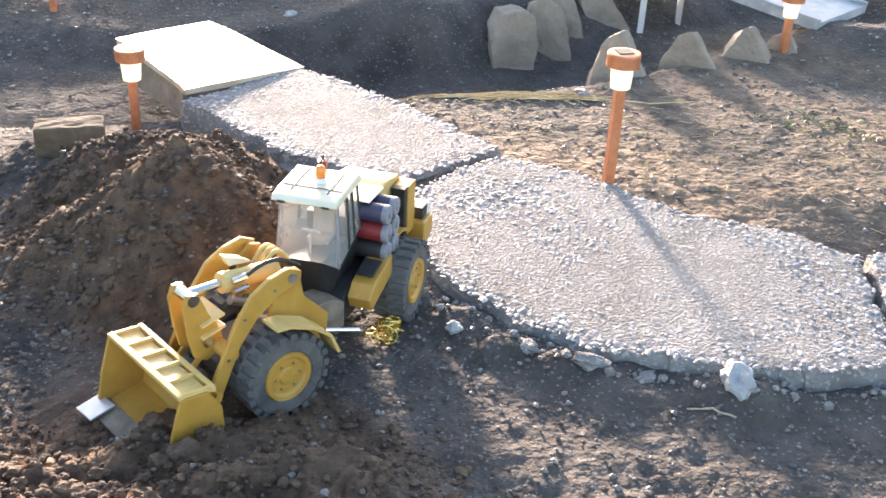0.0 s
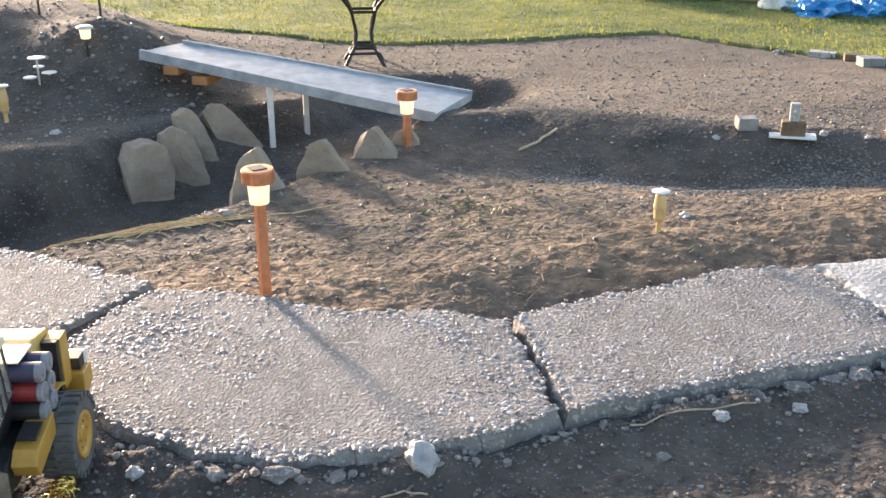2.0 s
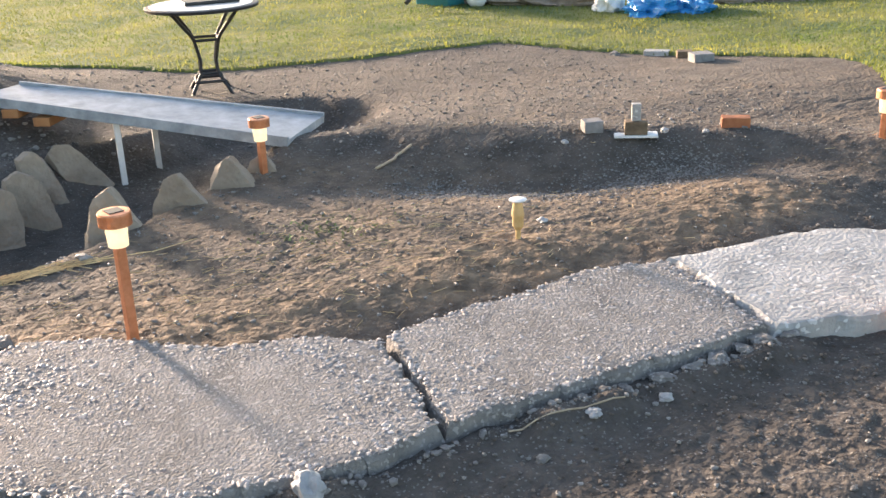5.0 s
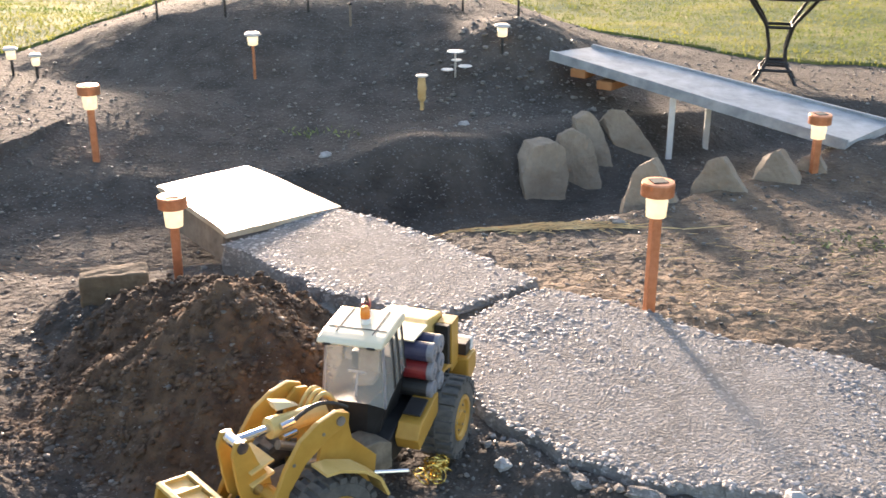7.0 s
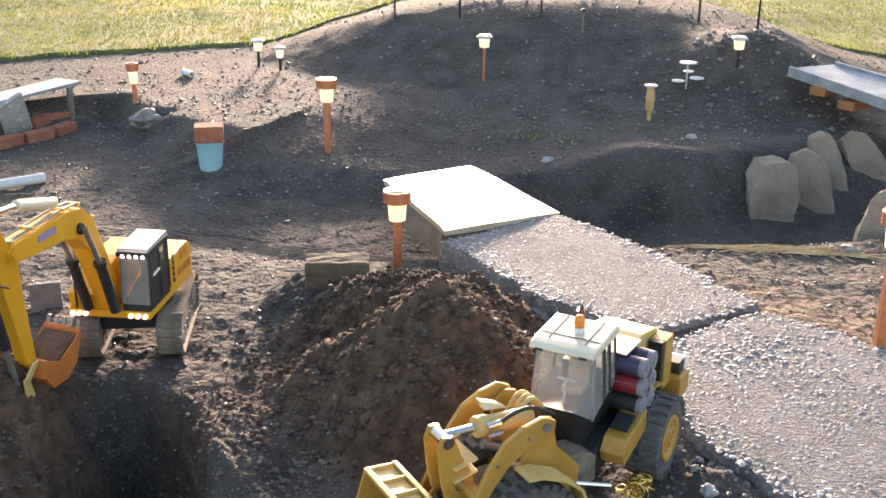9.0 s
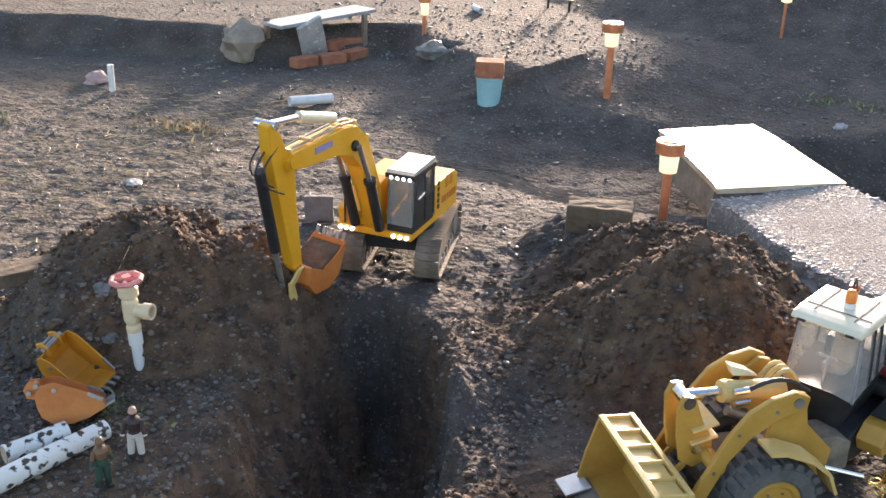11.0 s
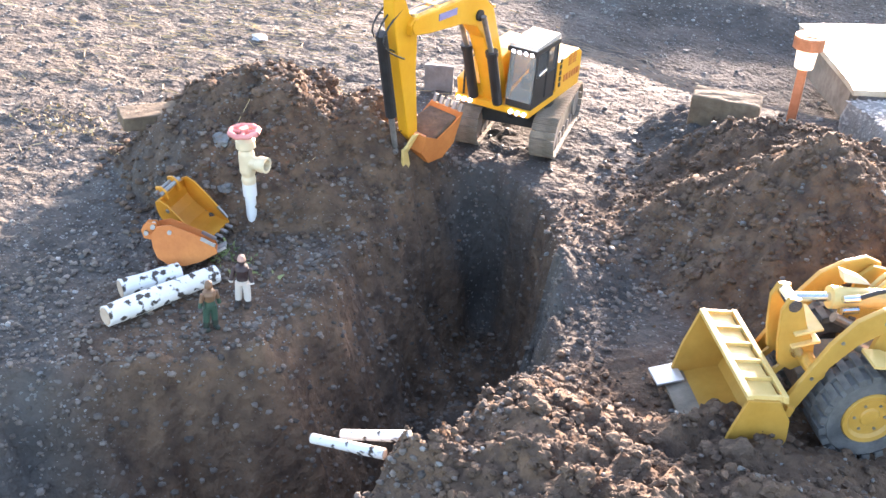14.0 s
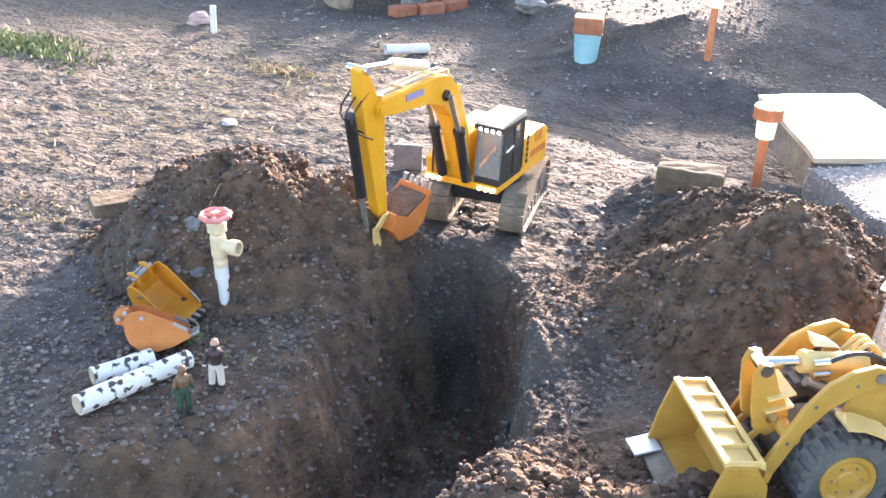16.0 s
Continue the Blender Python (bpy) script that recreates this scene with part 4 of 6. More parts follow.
    for s in (-1, 1):
        bm = bmesh.new()
        prism(bm, [(0.046, 0.064), (0.120, 0.070), (0.128, 0.118), (0.116, 0.168), (0.102, 0.180), (0.086, 0.176), (0.078, 0.136), (0.042, 0.098)], s * 0.036, s * 0.042, 0.001)
        put("tower_plate", bm, YELLOW, front)
        bm = bmesh.new()
        prism(bm, [(0.088, 0.178), (0.106, 0.186), (0.132, 0.180), (0.157, 0.166), (0.180, 0.136), (0.200, 0.094), (0.220, 0.056), (0.226, 0.040), (0.212, 0.030), (0.196, 0.062),
                   (0.174, 0.108), (0.150, 0.136), (0.118, 0.156), (0.090, 0.164)], s * 0.046, s * 0.053, 0.0015)
        put("lift_arm", bm, YELLOW, front)
        for xx, zz in ((0.126, 0.164), (0.168, 0.140), (0.192, 0.094)):
            bm = bmesh.new()
            rod(bm, (xx, s * 0.0525, zz), (xx, s * 0.0540, zz), 0.0022, seg=8)
            put("arm_bolt", bm, STEEL, front)
        bm = bmesh.new()
        prism(bm, [(0.056, 0.070), (0.068, 0.098), (0.092, 0.118), (0.126, 0.132), (0.146, 0.134), (0.146, 0.1305), (0.127, 0.1285), (0.094, 0.1145), (0.071, 0.0955), (0.0595, 0.069)][::-1], s * 0.054, s * 0.086)
        put("front_fender", bm, CREAM, front, "pale yellow mudguard")
        for xx, zz in ((0.102, 0.173), (0.214, 0.046)):
            bm = bmesh.new()
            rod(bm, (xx, s * 0.052, zz), (xx, s * 0.0555, zz), 0.006, seg=14)
            put("pivot_pin", bm, STEEL, front)
        bm = bmesh.new()
        rod(bm, (0.070, s * 0.026, 0.085), (0.140, s * 0.026, 0.120), 0.006, seg=12)
        put("lift_cylinder", bm, STEEL, front)
    bm = bmesh.new()
    rod(bm, (0.186, -0.052, 0.098), (0.186, 0.052, 0.098), 0.009, seg=14)
    put("cross_tube", bm, YELLOW, front)
    for s in (-0.016, 0.016):
        bm = bmesh.new()
        prism(bm, [(0.176, 0.092), (0.200, 0.080), (0.216, 0.090), (0.222, 0.118), (0.226, 0.158), (0.220, 0.173), (0.206, 0.172), (0.194, 0.140), (0.180, 0.116)], s - 0.003, s + 0.003, 0.001)
        put("bell_crank", bm, YELLOW, front)
        bm = bmesh.new()
        rod(bm, (0.200, s * 1.15, 0.108), (0.200, s * 1.55, 0.108), 0.0068, seg=14)
        put("crank_pin", bm, CHROME, front, "bright crank pin")
    for zz in (0.118, 0.134):
        bm = bmesh.new()
        box(bm, (0.032, 0.050, 0.003), (0.192, 0, zz), (0, 14, 0), 0.0008)
        put("crank_web", bm, CREAM, front)
    bm = bmesh.new()
    rod(bm, (0.090, 0.0, 0.160), (0.164, 0.0, 0.164), 0.0115, seg=18)
    rod(bm, (0.158, 0.0, 0.1637), (0.167, 0.0, 0.1642), 0.0130, seg=18)
    put("tilt_cylinder", bm, CREAM, front, "pale yellow cylinder barrel")
    bm = bmesh.new()
    rod(bm, (0.166, 0.0, 0.164), (0.212, 0.0, 0.165), 0.0052, seg=12)
    rod(bm, (0.213, -0.020, 0.165), (0.213, 0.020, 0.165), 0.0075, seg=14)
    put("tilt_rod", bm, CHROME, front, "chrome piston rod")
    for yy, zz in ((0.016, 0.172), (0.020, 0.160)):
        bm = bmesh.new()
        rod(bm, (0.142, yy, zz), (0.160, yy, zz - 0.001), 0.0042, seg=12)
        put("hose_fitting", bm, CHROME, front, "bright hose fitting")
    bm = bmesh.new()
    pipe(bm, [(0.142 - 0.072 * u, 0.016 + 0.006 * u, 0.172 + 0.014 * math.sin(math.pi * u) - 0.006 * u) for u in [k / 8 for k in range(9)]], 0.0026)
    put("hose", bm, BLACK, front, "black hydraulic hose")
    for off in (-0.006, -0.016, -0.026):
        bm = bmesh.new()
        pipe(bm, [(0.066 + 0.042 * u, off, 0.142 + 0.036 * math.sin(math.pi * (0.15 + 0.75 * u))) for u in [k / 8 for k in range(9)]], 0.0030)
        put("hose", bm, CREAM, front)
    # Pale plate added as a bright highlight over the cylinder, no real part.
    bm = bmesh.new()
    prism(bm, [(0.116, 0.172), (0.148, 0.176), (0.154, 0.190), (0.130, 0.181)], -0.022, -0.010, 0.001)
    put("highlight_plate", bm, ROOFCREAM, front, "small pale plate put in for a highlight over the cylinder")
    for s in (-0.016, 0.016):
        bm = bmesh.new()
        prism(bm, [(0.196, 0.096), (0.208, 0.092), (0.240, 0.058), (0.236, 0.050)], s - 0.002, s + 0.002)
        put("bucket_link", bm, YELLOW, front)
    bm = bmesh.new()
    rod(bm, (0.050, 0.046, 0.078), (0.004, 0.056, 0.066), 0.0028, seg=8)
    put("steer_rod", bm, CHROME, front, "chrome steering rod")
    # bucket
    inner = [(0.268, 0.086), (0.242, 0.083), (0.229, 0.060), (0.227, 0.038), (0.237, 0.014), (0.296, 0.003)]
    outer = [(0.297, -0.001), (0.234, 0.008), (0.222, 0.036), (0.224, 0.062), (0.238, 0.087), (0.269, 0.090)]
    bm = bmesh.new()
    prism(bm, inner + outer, -0.082, 0.082)
    bucket = put("bucket", bm, YELLOW, front, "scuffed yellow loader bucket")
    for s in (-0.083, 0.083):
        bm = bmesh.new()
        prism(bm, [(0.272, 0.091), (0.237, 0.088), (0.222, 0.063), (0.220, 0.036), (0.233, 0.006), (0.296, -0.002), (0.286, 0.046)], s - 0.0025, s + 0.0025, 0.0008)
        part("end_plate", bm, YELLOW, bucket)
    bm = bmesh.new()
    prism(bm, [(0.266, 0.089), (0.273, 0.089), (0.274, 0.095), (0.267, 0.096)], -0.083, 0.083, 0.001)
    part("lip", bm, CREAM, bucket, "pale cream front lip")
    bm = bmesh.new()
    prism(bm, [(0.226, 0.083), (0.233, 0.085), (0.235, 0.094), (0.228, 0.093)], -0.083, 0.083, 0.001)
    part("back_rail", bm, CREAM, bucket, "pale cream rear rail")
    bm = bmesh.new()
    prism(bm, [(0.238, 0.0875), (0.269, 0.0905), (0.269, 0.0915), (0.236, 0.0885)], -0.080, 0.080)
    part("top_plate", bm, CREAM, bucket, "pale cream top plate")
    for k in range(6):
        yy = -0.080 + 0.032 * k
        bm = bmesh.new()
        prism(bm, [(0.228, 0.084), (0.270, 0.089), (0.270, 0.0955), (0.229, 0.0925)], yy - 0.0016, yy + 0.0016)
        part("rib", bm, CREAM, bucket)
    for k in range(10):
        yy = -0.072 + 0.016 * k
        bm = bmesh.new()
        box(bm, (0.009, 0.006, 0.012), (0.2195, yy, 0.066), (0, -18, 0), 0.001)
        part("lug", bm, YELLOW, bucket)
    bm = bmesh.new()
    prism(bm, [(0.280, 0.0035), (0.306, -0.002), (0.306, 0.001), (0.280, 0.0068)], -0.082, 0.082)
    part("cutting_edge", bm, DUSTY, bucket, "bare steel cutting edge")
    bm = bmesh.new()
    box(bm, (0.034, 0.034, 0.003), (0.302, -0.074, 0.006), (0, 10, 4), 0.001)
    part("wear_plate", bm, SILVER, bucket, "pale bare corner plate")
    bm = bmesh.new()
    bmesh.ops.create_icosphere(bm, subdivisions=3, radius=1.0)
    for v in bm.verts:
        v.co = Vector((v.co.x * 0.026, v.co.y * 0.034, max(v.co.z, -0.3) * 0.014)) * (1 + 0.5 * noise.noise(v.co * 3))
    o = part("soil_load", bm, CLOD, bucket, "dark soil left in the bucket")
    o.matrix_basis = pose(0.262, 0.030, 0.014)
    # wheels
    for m, xx, yy in ((rear, -0.130, 0.064), (front, 0.127, 0.057)):
        for s in (-1, 1):
            wheel(th, 0, 0, 0, R, W, s, YELLOW).matrix_basis = m @ pose(xx, s * yy, R, -90 * s, 0, 0)
        bm = bmesh.new()
        rod(bm, (xx, -0.060, R), (xx, 0.060, R), 0.012, seg=12)
        put("axle", bm, STEEL, m)
    return th


wheel_loader(-0.097, 1.196, ground_z(-0.12, 1.2) + 0.001, -108, -138)


# Copy of the clear film, greyed so the cab's inside looks dark.
CABGLASS = GLASSFILM.copy()
CABGLASS.name = "darkened_cab_plastic"
for nd in CABGLASS.node_tree.nodes:
    if nd.type == "BSDF_TRANSPARENT":
        nd.inputs[0].default_value = (0.42, 0.43, 0.45, 1)
    if nd.type == "BSDF_PRINCIPLED":
        nd.inputs["Base Color"].default_value = (0.50, 0.50, 0.50, 1)


def excavator(x, y, z, house_deg, boom_deg, track_deg):
    th = thing("excavator", pose(x, y, z), "yellow model tracked excavator at the head of the trench", "model excavator")
    H = pose(-0.010, 0.020, 0, 0, 0, house_deg) @ pose(0.006, -0.020, -0.012) @ Matrix.Scale(1.017, 4)
    B = pose(0, 0, 0, 0, 0, boom_deg) @ pose(0.006, -0.020, -0.012)
    # the stick and all below it hang a little askew on their pin
    S = B @ pose(0.322, -0.017, 0.291, -4.6, 0, 0) @ Matrix.Translation((-0.322, 0.017, -0.291))
    U = pose(0, 0, 0, 0, 0, track_deg) @ pose(-0.030, -0.031, 0)

    def put(name, bm, material, m, label="", smooth=False):
        o = part(name, bm, material, th, label, smooth)
        o.matrix_basis = m
        return o
    # undercarriage
    bm = bmesh.new()
    box(bm, (0.13, 0.11, 0.034), (0, 0, 0.052), bevel=0.004)
    rod(bm, (0.03, 0.018, 0.05), (0.03, 0.018, 0.09), 0.045, seg=28)
    put("car_body", bm, BLACK, U, "black undercarriage")
    L, hh = 0.088, 0.033
    loop = []
    for k in range(15):
        loop.append((-L + 2 * L * k / 14, 0.0, 0))
    for k in range(1, 8):
        a = -90 + 180 * k / 8
        loop.append((L + hh * math.cos(radians(a)), hh + hh * math.sin(radians(a)), -(a + 90)))
    for k in range(15):
        loop.append((L - 2 * L * k / 14, 2 * hh, 180))
    for k in range(1, 8):
        a = 90 + 180 * k / 8
        loop.append((-L + hh * math.cos(radians(a)), hh + hh * math.sin(radians(a)), -(a + 90)))
    shoe = bmesh.new()
    box(shoe, (0.0118, 0.042, 0.0026), bevel=0.0005)
    for s in (-0.0035, 0.0, 0.0035):
        box(shoe, (0.0012, 0.042, 0.0022), (s, 0, -0.002))
    shoe_me = bpy.data.meshes.new("shoe")
    shoe.to_mesh(shoe_me)
    shoe.free()
    shoe_me.materials.append(DUSTY)
    for s in (-1, 1):
        bm = bmesh.new()
        prism(bm, [(-L, 0.016), (L, 0.016), (L + 0.012, 0.033), (L, 0.050), (-L, 0.050), (-L - 0.012, 0.033)], s * 0.067 - 0.012, s * 0.067 + 0.012, 0.002)
        tr = put("track", bm, DUSTY, U, "dusty metal crawler track")
        for xx, zz, a in loop:
            o = new("shoe", shoe_me)
            o.parent = tr
            o.matrix_basis = Matrix.Translation((xx, s * 0.067, zz + 0.004)) @ Euler((0, radians(a), 0)).to_matrix().to_4x4()
        for k, xx in enumerate((-L, -0.055, -0.03, 0.0, 0.03, 0.055, L)):
            bm = bmesh.new()
            rr = 0.024 if k in (0, 6) else 0.009
            rod(bm, (xx, s * 0.067 - 0.015, 0.034 if k in (0, 6) else 0.014), (xx, s * 0.067 + 0.015, 0.034 if k in (0, 6) else 0.014), rr, seg=16)
            part("roller", bm, STEEL, tr)
    # house
    bm = bmesh.new()
    prism(bm, [(-0.085, 0.094), (0.108, 0.090), (0.108, 0.102), (-0.085, 0.108)], -0.078, 0.060, 0.0015)
    put("deck", bm, EXYELLOW, H)
    bm = bmesh.new()
    prism(bm, [(-0.088, 0.106), (0.012, 0.104), (0.012, 0.158), (-0.074, 0.160), (-0.088, 0.151)], -0.078, 0.060, 0.003)
    hood = put("engine_cover", bm, EXYELLOW, H)
    for k in range(5):
        bm = bmesh.new()
        box(bm, (0.006, 0.0015, 0.0075), (-0.001, 0.0608, 0.116 + 0.0105 * k))
        part("vent_slot", bm, BLACK, hood, "black vent slot")
    for k in range(5):
        for j in range(2):
            bm = bmesh.new()
            box(bm, (0.012, 0.0012, 0.0022), (-0.038 - 0.018 * j, 0.0606, 0.142 + 0.0045 * k))
            part("louvre", bm, RUST, hood)
    for k, w in enumerate((0.008, 0.007, 0.004, 0.007, 0.007, 0.007)):
        bm = bmesh.new()
        box(bm, (w, 0.0012, 0.012), (-0.022 - 0.0105 * k, 0.0606, 0.122))
        part("marking", bm, RUST, hood, "dark marking bar")
    bm = bmesh.new()
    rod(bm, (-0.03, 0.02, 0.156), (-0.03, 0.02, 0.178), 0.006, seg=12)
    put("exhaust", bm, STEEL, H)
    bm = bmesh.new()
    box(bm, (0.016, 0.012, 0.012), (0.004, 0.040, 0.164), bevel=0.002)
    put("cap_box", bm, ROOFCREAM, H, "pale box on the cover")
    bm = bmesh.new()
    prism(bm, [(0.014, 0.102), (0.100, 0.100), (0.106, 0.128), (0.080, 0.136), (0.060, 0.158), (0.014, 0.164)], -0.078, -0.026, 0.003)
    put("tool_locker", bm, EXYELLOW, H)
    bm = bmesh.new()
    pipe(bm, [(0.108, -0.062, 0.104), (0.108, -0.062, 0.150), (0.070, -0.062, 0.168), (0.02, -0.062, 0.176)], 0.0018, 6)
    put("handrail", bm, BLACK, H, "thin black handrail")
    for yy in (-0.070, -0.059, -0.048, 0.028, 0.040, 0.052):
        bm = bmesh.new()
        lathe(bm, [(0.0036, 0), (0.0036, 0.004), (0.0020, 0.0052)], 12, pose(0.108, yy, 0.0955, 0, 90, 0))
        put("work_light", bm, LED, H, "small white lamp that is switched on")
    # cab
    c0, c1, y0, y1, z0, z1 = 0.018, 0.104, 0.014, 0.060, 0.102, 0.205
    bm = bmesh.new()
    prism(bm, [(c0, z0), (c1, z0), (c1, z0 + 0.012), (c0, z0 + 0.034)], y0, y1, 0.001)
    cab = put("cab", bm, BLACK, H, "black cab with clear windows")
    for xx, yy in ((c0, y0), (c1 - 0.004, y0), (c1 - 0.004, y1), (c0, y1), (0.056, y1)):
        bm = bmesh.new()
        rod(bm, (xx + (0.002 if xx < 0.05 else 0), yy - (0.002 if yy > 0.04 else -0.002), z0 + 0.01), (xx - (0.006 if xx > 0.09 else 0), yy - (0.002 if yy > 0.04 else -0.002), z1), 0.0040, seg=6)
        part("cab_post", bm, BLACK, cab)
    bm = bmesh.new()
    prism(bm, [(c0 - 0.002, z1 - 0.004), (c1, z1 - 0.004), (c1 - 0.002, z1 + 0.003), (c0 + 0.002, z1 + 0.007), (c0 - 0.002, z1 + 0.004)], y0 - 0.002, y1 + 0.002, 0.0015)
    part("cab_roof", bm, SILVER, cab, "pale grey roof")
    bm = bmesh.new()
    prism(bm, [(c0 - 0.003, z1 - 0.010), (c1 + 0.002, z1 - 0.010), (c1 + 0.002, z1 - 0.002), (c0 - 0.003, z1 - 0.002)], y0 - 0.003, y1 + 0.003, 0.001)
    part("roof_rim", bm, BLACK, cab, "black rim under the roof")
    for k in range(4):
        bm = bmesh.new()
        rod(bm, (c1 - 0.002, y0 + 0.008 + 0.011 * k, z1 - 0.008), (c1 + 0.002, y0 + 0.008 + 0.011 * k, z1 - 0.009), 0.0035, seg=10)
        part("roof_light", bm, LED, cab, "small white roof lamp")
    for pts in (((c1, y0, z0 + 0.012), (c1, y1, z0 + 0.012), (c1 - 0.006, y1, z1 - 0.01), (c1 - 0.006, y0, z1 - 0.01)),
                ((c1 - 0.006, y1, z0 + 0.05), (0.058, y1, z0 + 0.05), (0.058, y1, z1 - 0.008), (c1 - 0.01, y1, z1 - 0.008)),
                ((0.054, y1, z0 + 0.05), (c0 + 0.004, y1, z0 + 0.05), (c0 + 0.004, y1, z1 - 0.008), (0.054, y1, z1 - 0.008)),
                ((c0, y0, z0 + 0.04), (c1, y0, z0 + 0.02), (c1 - 0.006, y0, z1 - 0.01), (c0, y0, z1 - 0.01))):
        bm = bmesh.new()
        quad_pane(bm, pts)
        # Front pane keeps the pale film, for its reflection; the others are greyed.
        part("window", bm, GLASSFILM if pts[0][0] == pts[1][0] else CABGLASS, cab, "clear plastic window")
    # Dark seat block, added to make the cab's inside look dark.
    bm = bmesh.new()
    box(bm, (0.034, 0.028, 0.020), (0.056, 0.037, z0 + 0.030), bevel=0.004)
    box(bm, (0.010, 0.028, 0.050), (0.038, 0.037, z0 + 0.058), (0, -8, 0), 0.004)
    part("seat", bm, BLACK, cab, "dark seat")
    bm = bmesh.new()
    box(bm, (0.080, 0.0025, 0.040), (0.060, y1 - 0.001, z0 + 0.030), bevel=0.001)
    part("door", bm, BLACK, cab, "black lower door")
    bm = bmesh.new()
    rod(bm, (0.088, y1 + 0.002, z0 + 0.056), (0.062, y1 + 0.002, z0 + 0.060), 0.0018, seg=8)
    part("door_handle", bm, CHROME, cab, "bright door handle")
    # boom, stick and bucket, in the plane of the house's middle
    bm = bmesh.new()
    prism(bm, [(0.058, 0.100), (0.082, 0.100), (0.112, 0.174), (0.140, 0.228), (0.165, 0.254), (0.205, 0.266), (0.290, 0.272), (0.332, 0.278), (0.336, 0.294), (0.326, 0.304),
               (0.270, 0.303), (0.190, 0.306), (0.150, 0.300), (0.118, 0.272), (0.088, 0.202), (0.062, 0.130)], -0.032, -0.002, 0.002)
    boom = put("boom", bm, EXYELLOW, B, "bent yellow boom")
    bm = bmesh.new()
    box(bm, (0.045, 0.0012, 0.010), (0.245, -0.0012, 0.291))
    part("badge", bm, PURPLE, boom, "blue-grey badge")
    for s in (-0.033, -0.001):
        bm = bmesh.new()
        rod(bm, (0.322, s - 0.0015, 0.291), (0.322, s + 0.0015, 0.291), 0.011, seg=18)
        part("pivot_cap", bm, EXYELLOW, boom)
        bm = bmesh.new()
        rod(bm, (0.160, s - 0.003, 0.270), (0.160, s + 0.003, 0.270), 0.009, seg=14)
        part("cylinder_pin", bm, BLACK, boom)
    bm = bmesh.new()
    pts = [(0.085, -0.010, 0.205), (0.112, -0.010, 0.273), (0.150, -0.010, 0.306), (0.190, -0.010, 0.310), (0.270, -0.010, 0.308), (0.322, -0.010, 0.306), (0.350, -0.012, 0.318)]
    pipe(bm, pts, 0.0022)
    pipe(bm, [(a, -0.024, c + 0.001) for a, b, c in pts], 0.0022)
    part("hydraulic_line", bm, STEEL, boom, "hydraulic lines along the boom")
    for a, b, c in pts[1:6]:
        bm = bmesh.new()
        box(bm, (0.006, 0.026, 0.005), (a, -0.017, c), bevel=0.001)
        part("clamp", bm, CREAM, boom)
    for s in (-0.041, 0.007):
        bm = bmesh.new()
        rod(bm, (0.098, s, 0.108), (0.128, s, 0.200), 0.0085, seg=14)
        rod(bm, (0.127, s, 0.198), (0.129, s, 0.206), 0.0105, seg=14)
        put("boom_cylinder", bm, BLACK, B, "black lift cylinder")
        bm = bmesh.new()
        rod(bm, (0.128, s, 0.200), (0.160, s, 0.270), 0.0045, seg=10)
        put("boom_rod", bm, STEEL, B)
    bm = bmesh.new()
    prism(bm, [(0.360, 0.360), (0.376, 0.356), (0.368, 0.310), (0.344, 0.235), (0.300, 0.105), (0.288, 0.092), (0.276, 0.100), (0.300, 0.215), (0.308, 0.285), (0.330, 0.310)],
          -0.028, -0.009, 0.002)
    stick = put("stick", bm, EXYELLOW, S, "yellow dipper stick")
    bm = bmesh.new()
    rod(bm, (0.196, -0.017, 0.322), (0.286, -0.017, 0.346), 0.0085, seg=14)
    put("stick_cylinder", bm, ROOFCREAM, B, "pale cylinder barrel above the boom")
    bm = bmesh.new()
    rod(bm, (0.284, -0.017, 0.3455), (0.362, -0.017, 0.354), 0.0048, seg=10)
    rod(bm, (0.362, -0.036, 0.354), (0.362, 0.0, 0.354), 0.0062, seg=12)
    put("stick_rod", bm, CHROME, B, "bright piston rod")
    bm = bmesh.new()
    rod(bm, (0.382, -0.018, 0.290), (0.338, -0.018, 0.150), 0.0085, seg=14)
    put("bucket_cylinder", bm, BLACK, S, "black bucket cylinder")
    bm = bmesh.new()
    rod(bm, (0.340, -0.018, 0.155), (0.318, -0.018, 0.085), 0.0045, seg=10)
    put("bucket_rod", bm, STEEL, S)
    for s in (-0.034, -0.002):
        bm = bmesh.new()
        prism(bm, [(0.312, 0.092), (0.322, 0.092), (0.318, 0.060), (0.304, 0.052), (0.300, 0.060)], s - 0.002, s + 0.002)
        prism(bm, [(0.286, 0.108), (0.298, 0.108), (0.318, 0.090), (0.312, 0.082)], s - 0.002, s + 0.002)
        put("linkage", bm, CREAM, S)
    bm = bmesh.new()
    for k in range(3):
        pipe(bm, [(0.350 + 0.045 * math.sin(math.pi * u) - 0.01 * u, -0.008 - 0.010 * k, 0.320 - 0.075 * u + 0.006 * k) for u in [i / 8 for i in range(9)]], 0.0015, 6)
    put("hose", bm, BLACK, B, "black hoses at the stick")
    bm = bmesh.new()
    outer = [(0.294, 0.080), (0.300, 0.046), (0.274, 0.016), (0.226, 0.012), (0.192, 0.032), (0.172, 0.094)]
    inner = [(0.178, 0.094), (0.197, 0.036), (0.229, 0.018), (0.270, 0.022), (0.293, 0.048), (0.288, 0.080)]
    prism(bm, outer + inner, -0.050, 0.014)
    bucket = put("digging_bucket", bm, RUST, S @ Matrix.Translation((0.282, -0.018, 0.106)) @ Matrix.Diagonal((0.80, 0.90, 0.80, 1)) @ Matrix.Translation((-0.290, 0.018, -0.078)), "dirty orange digging bucket")
    for s in (-0.051, 0.015):
        bm = bmesh.new()
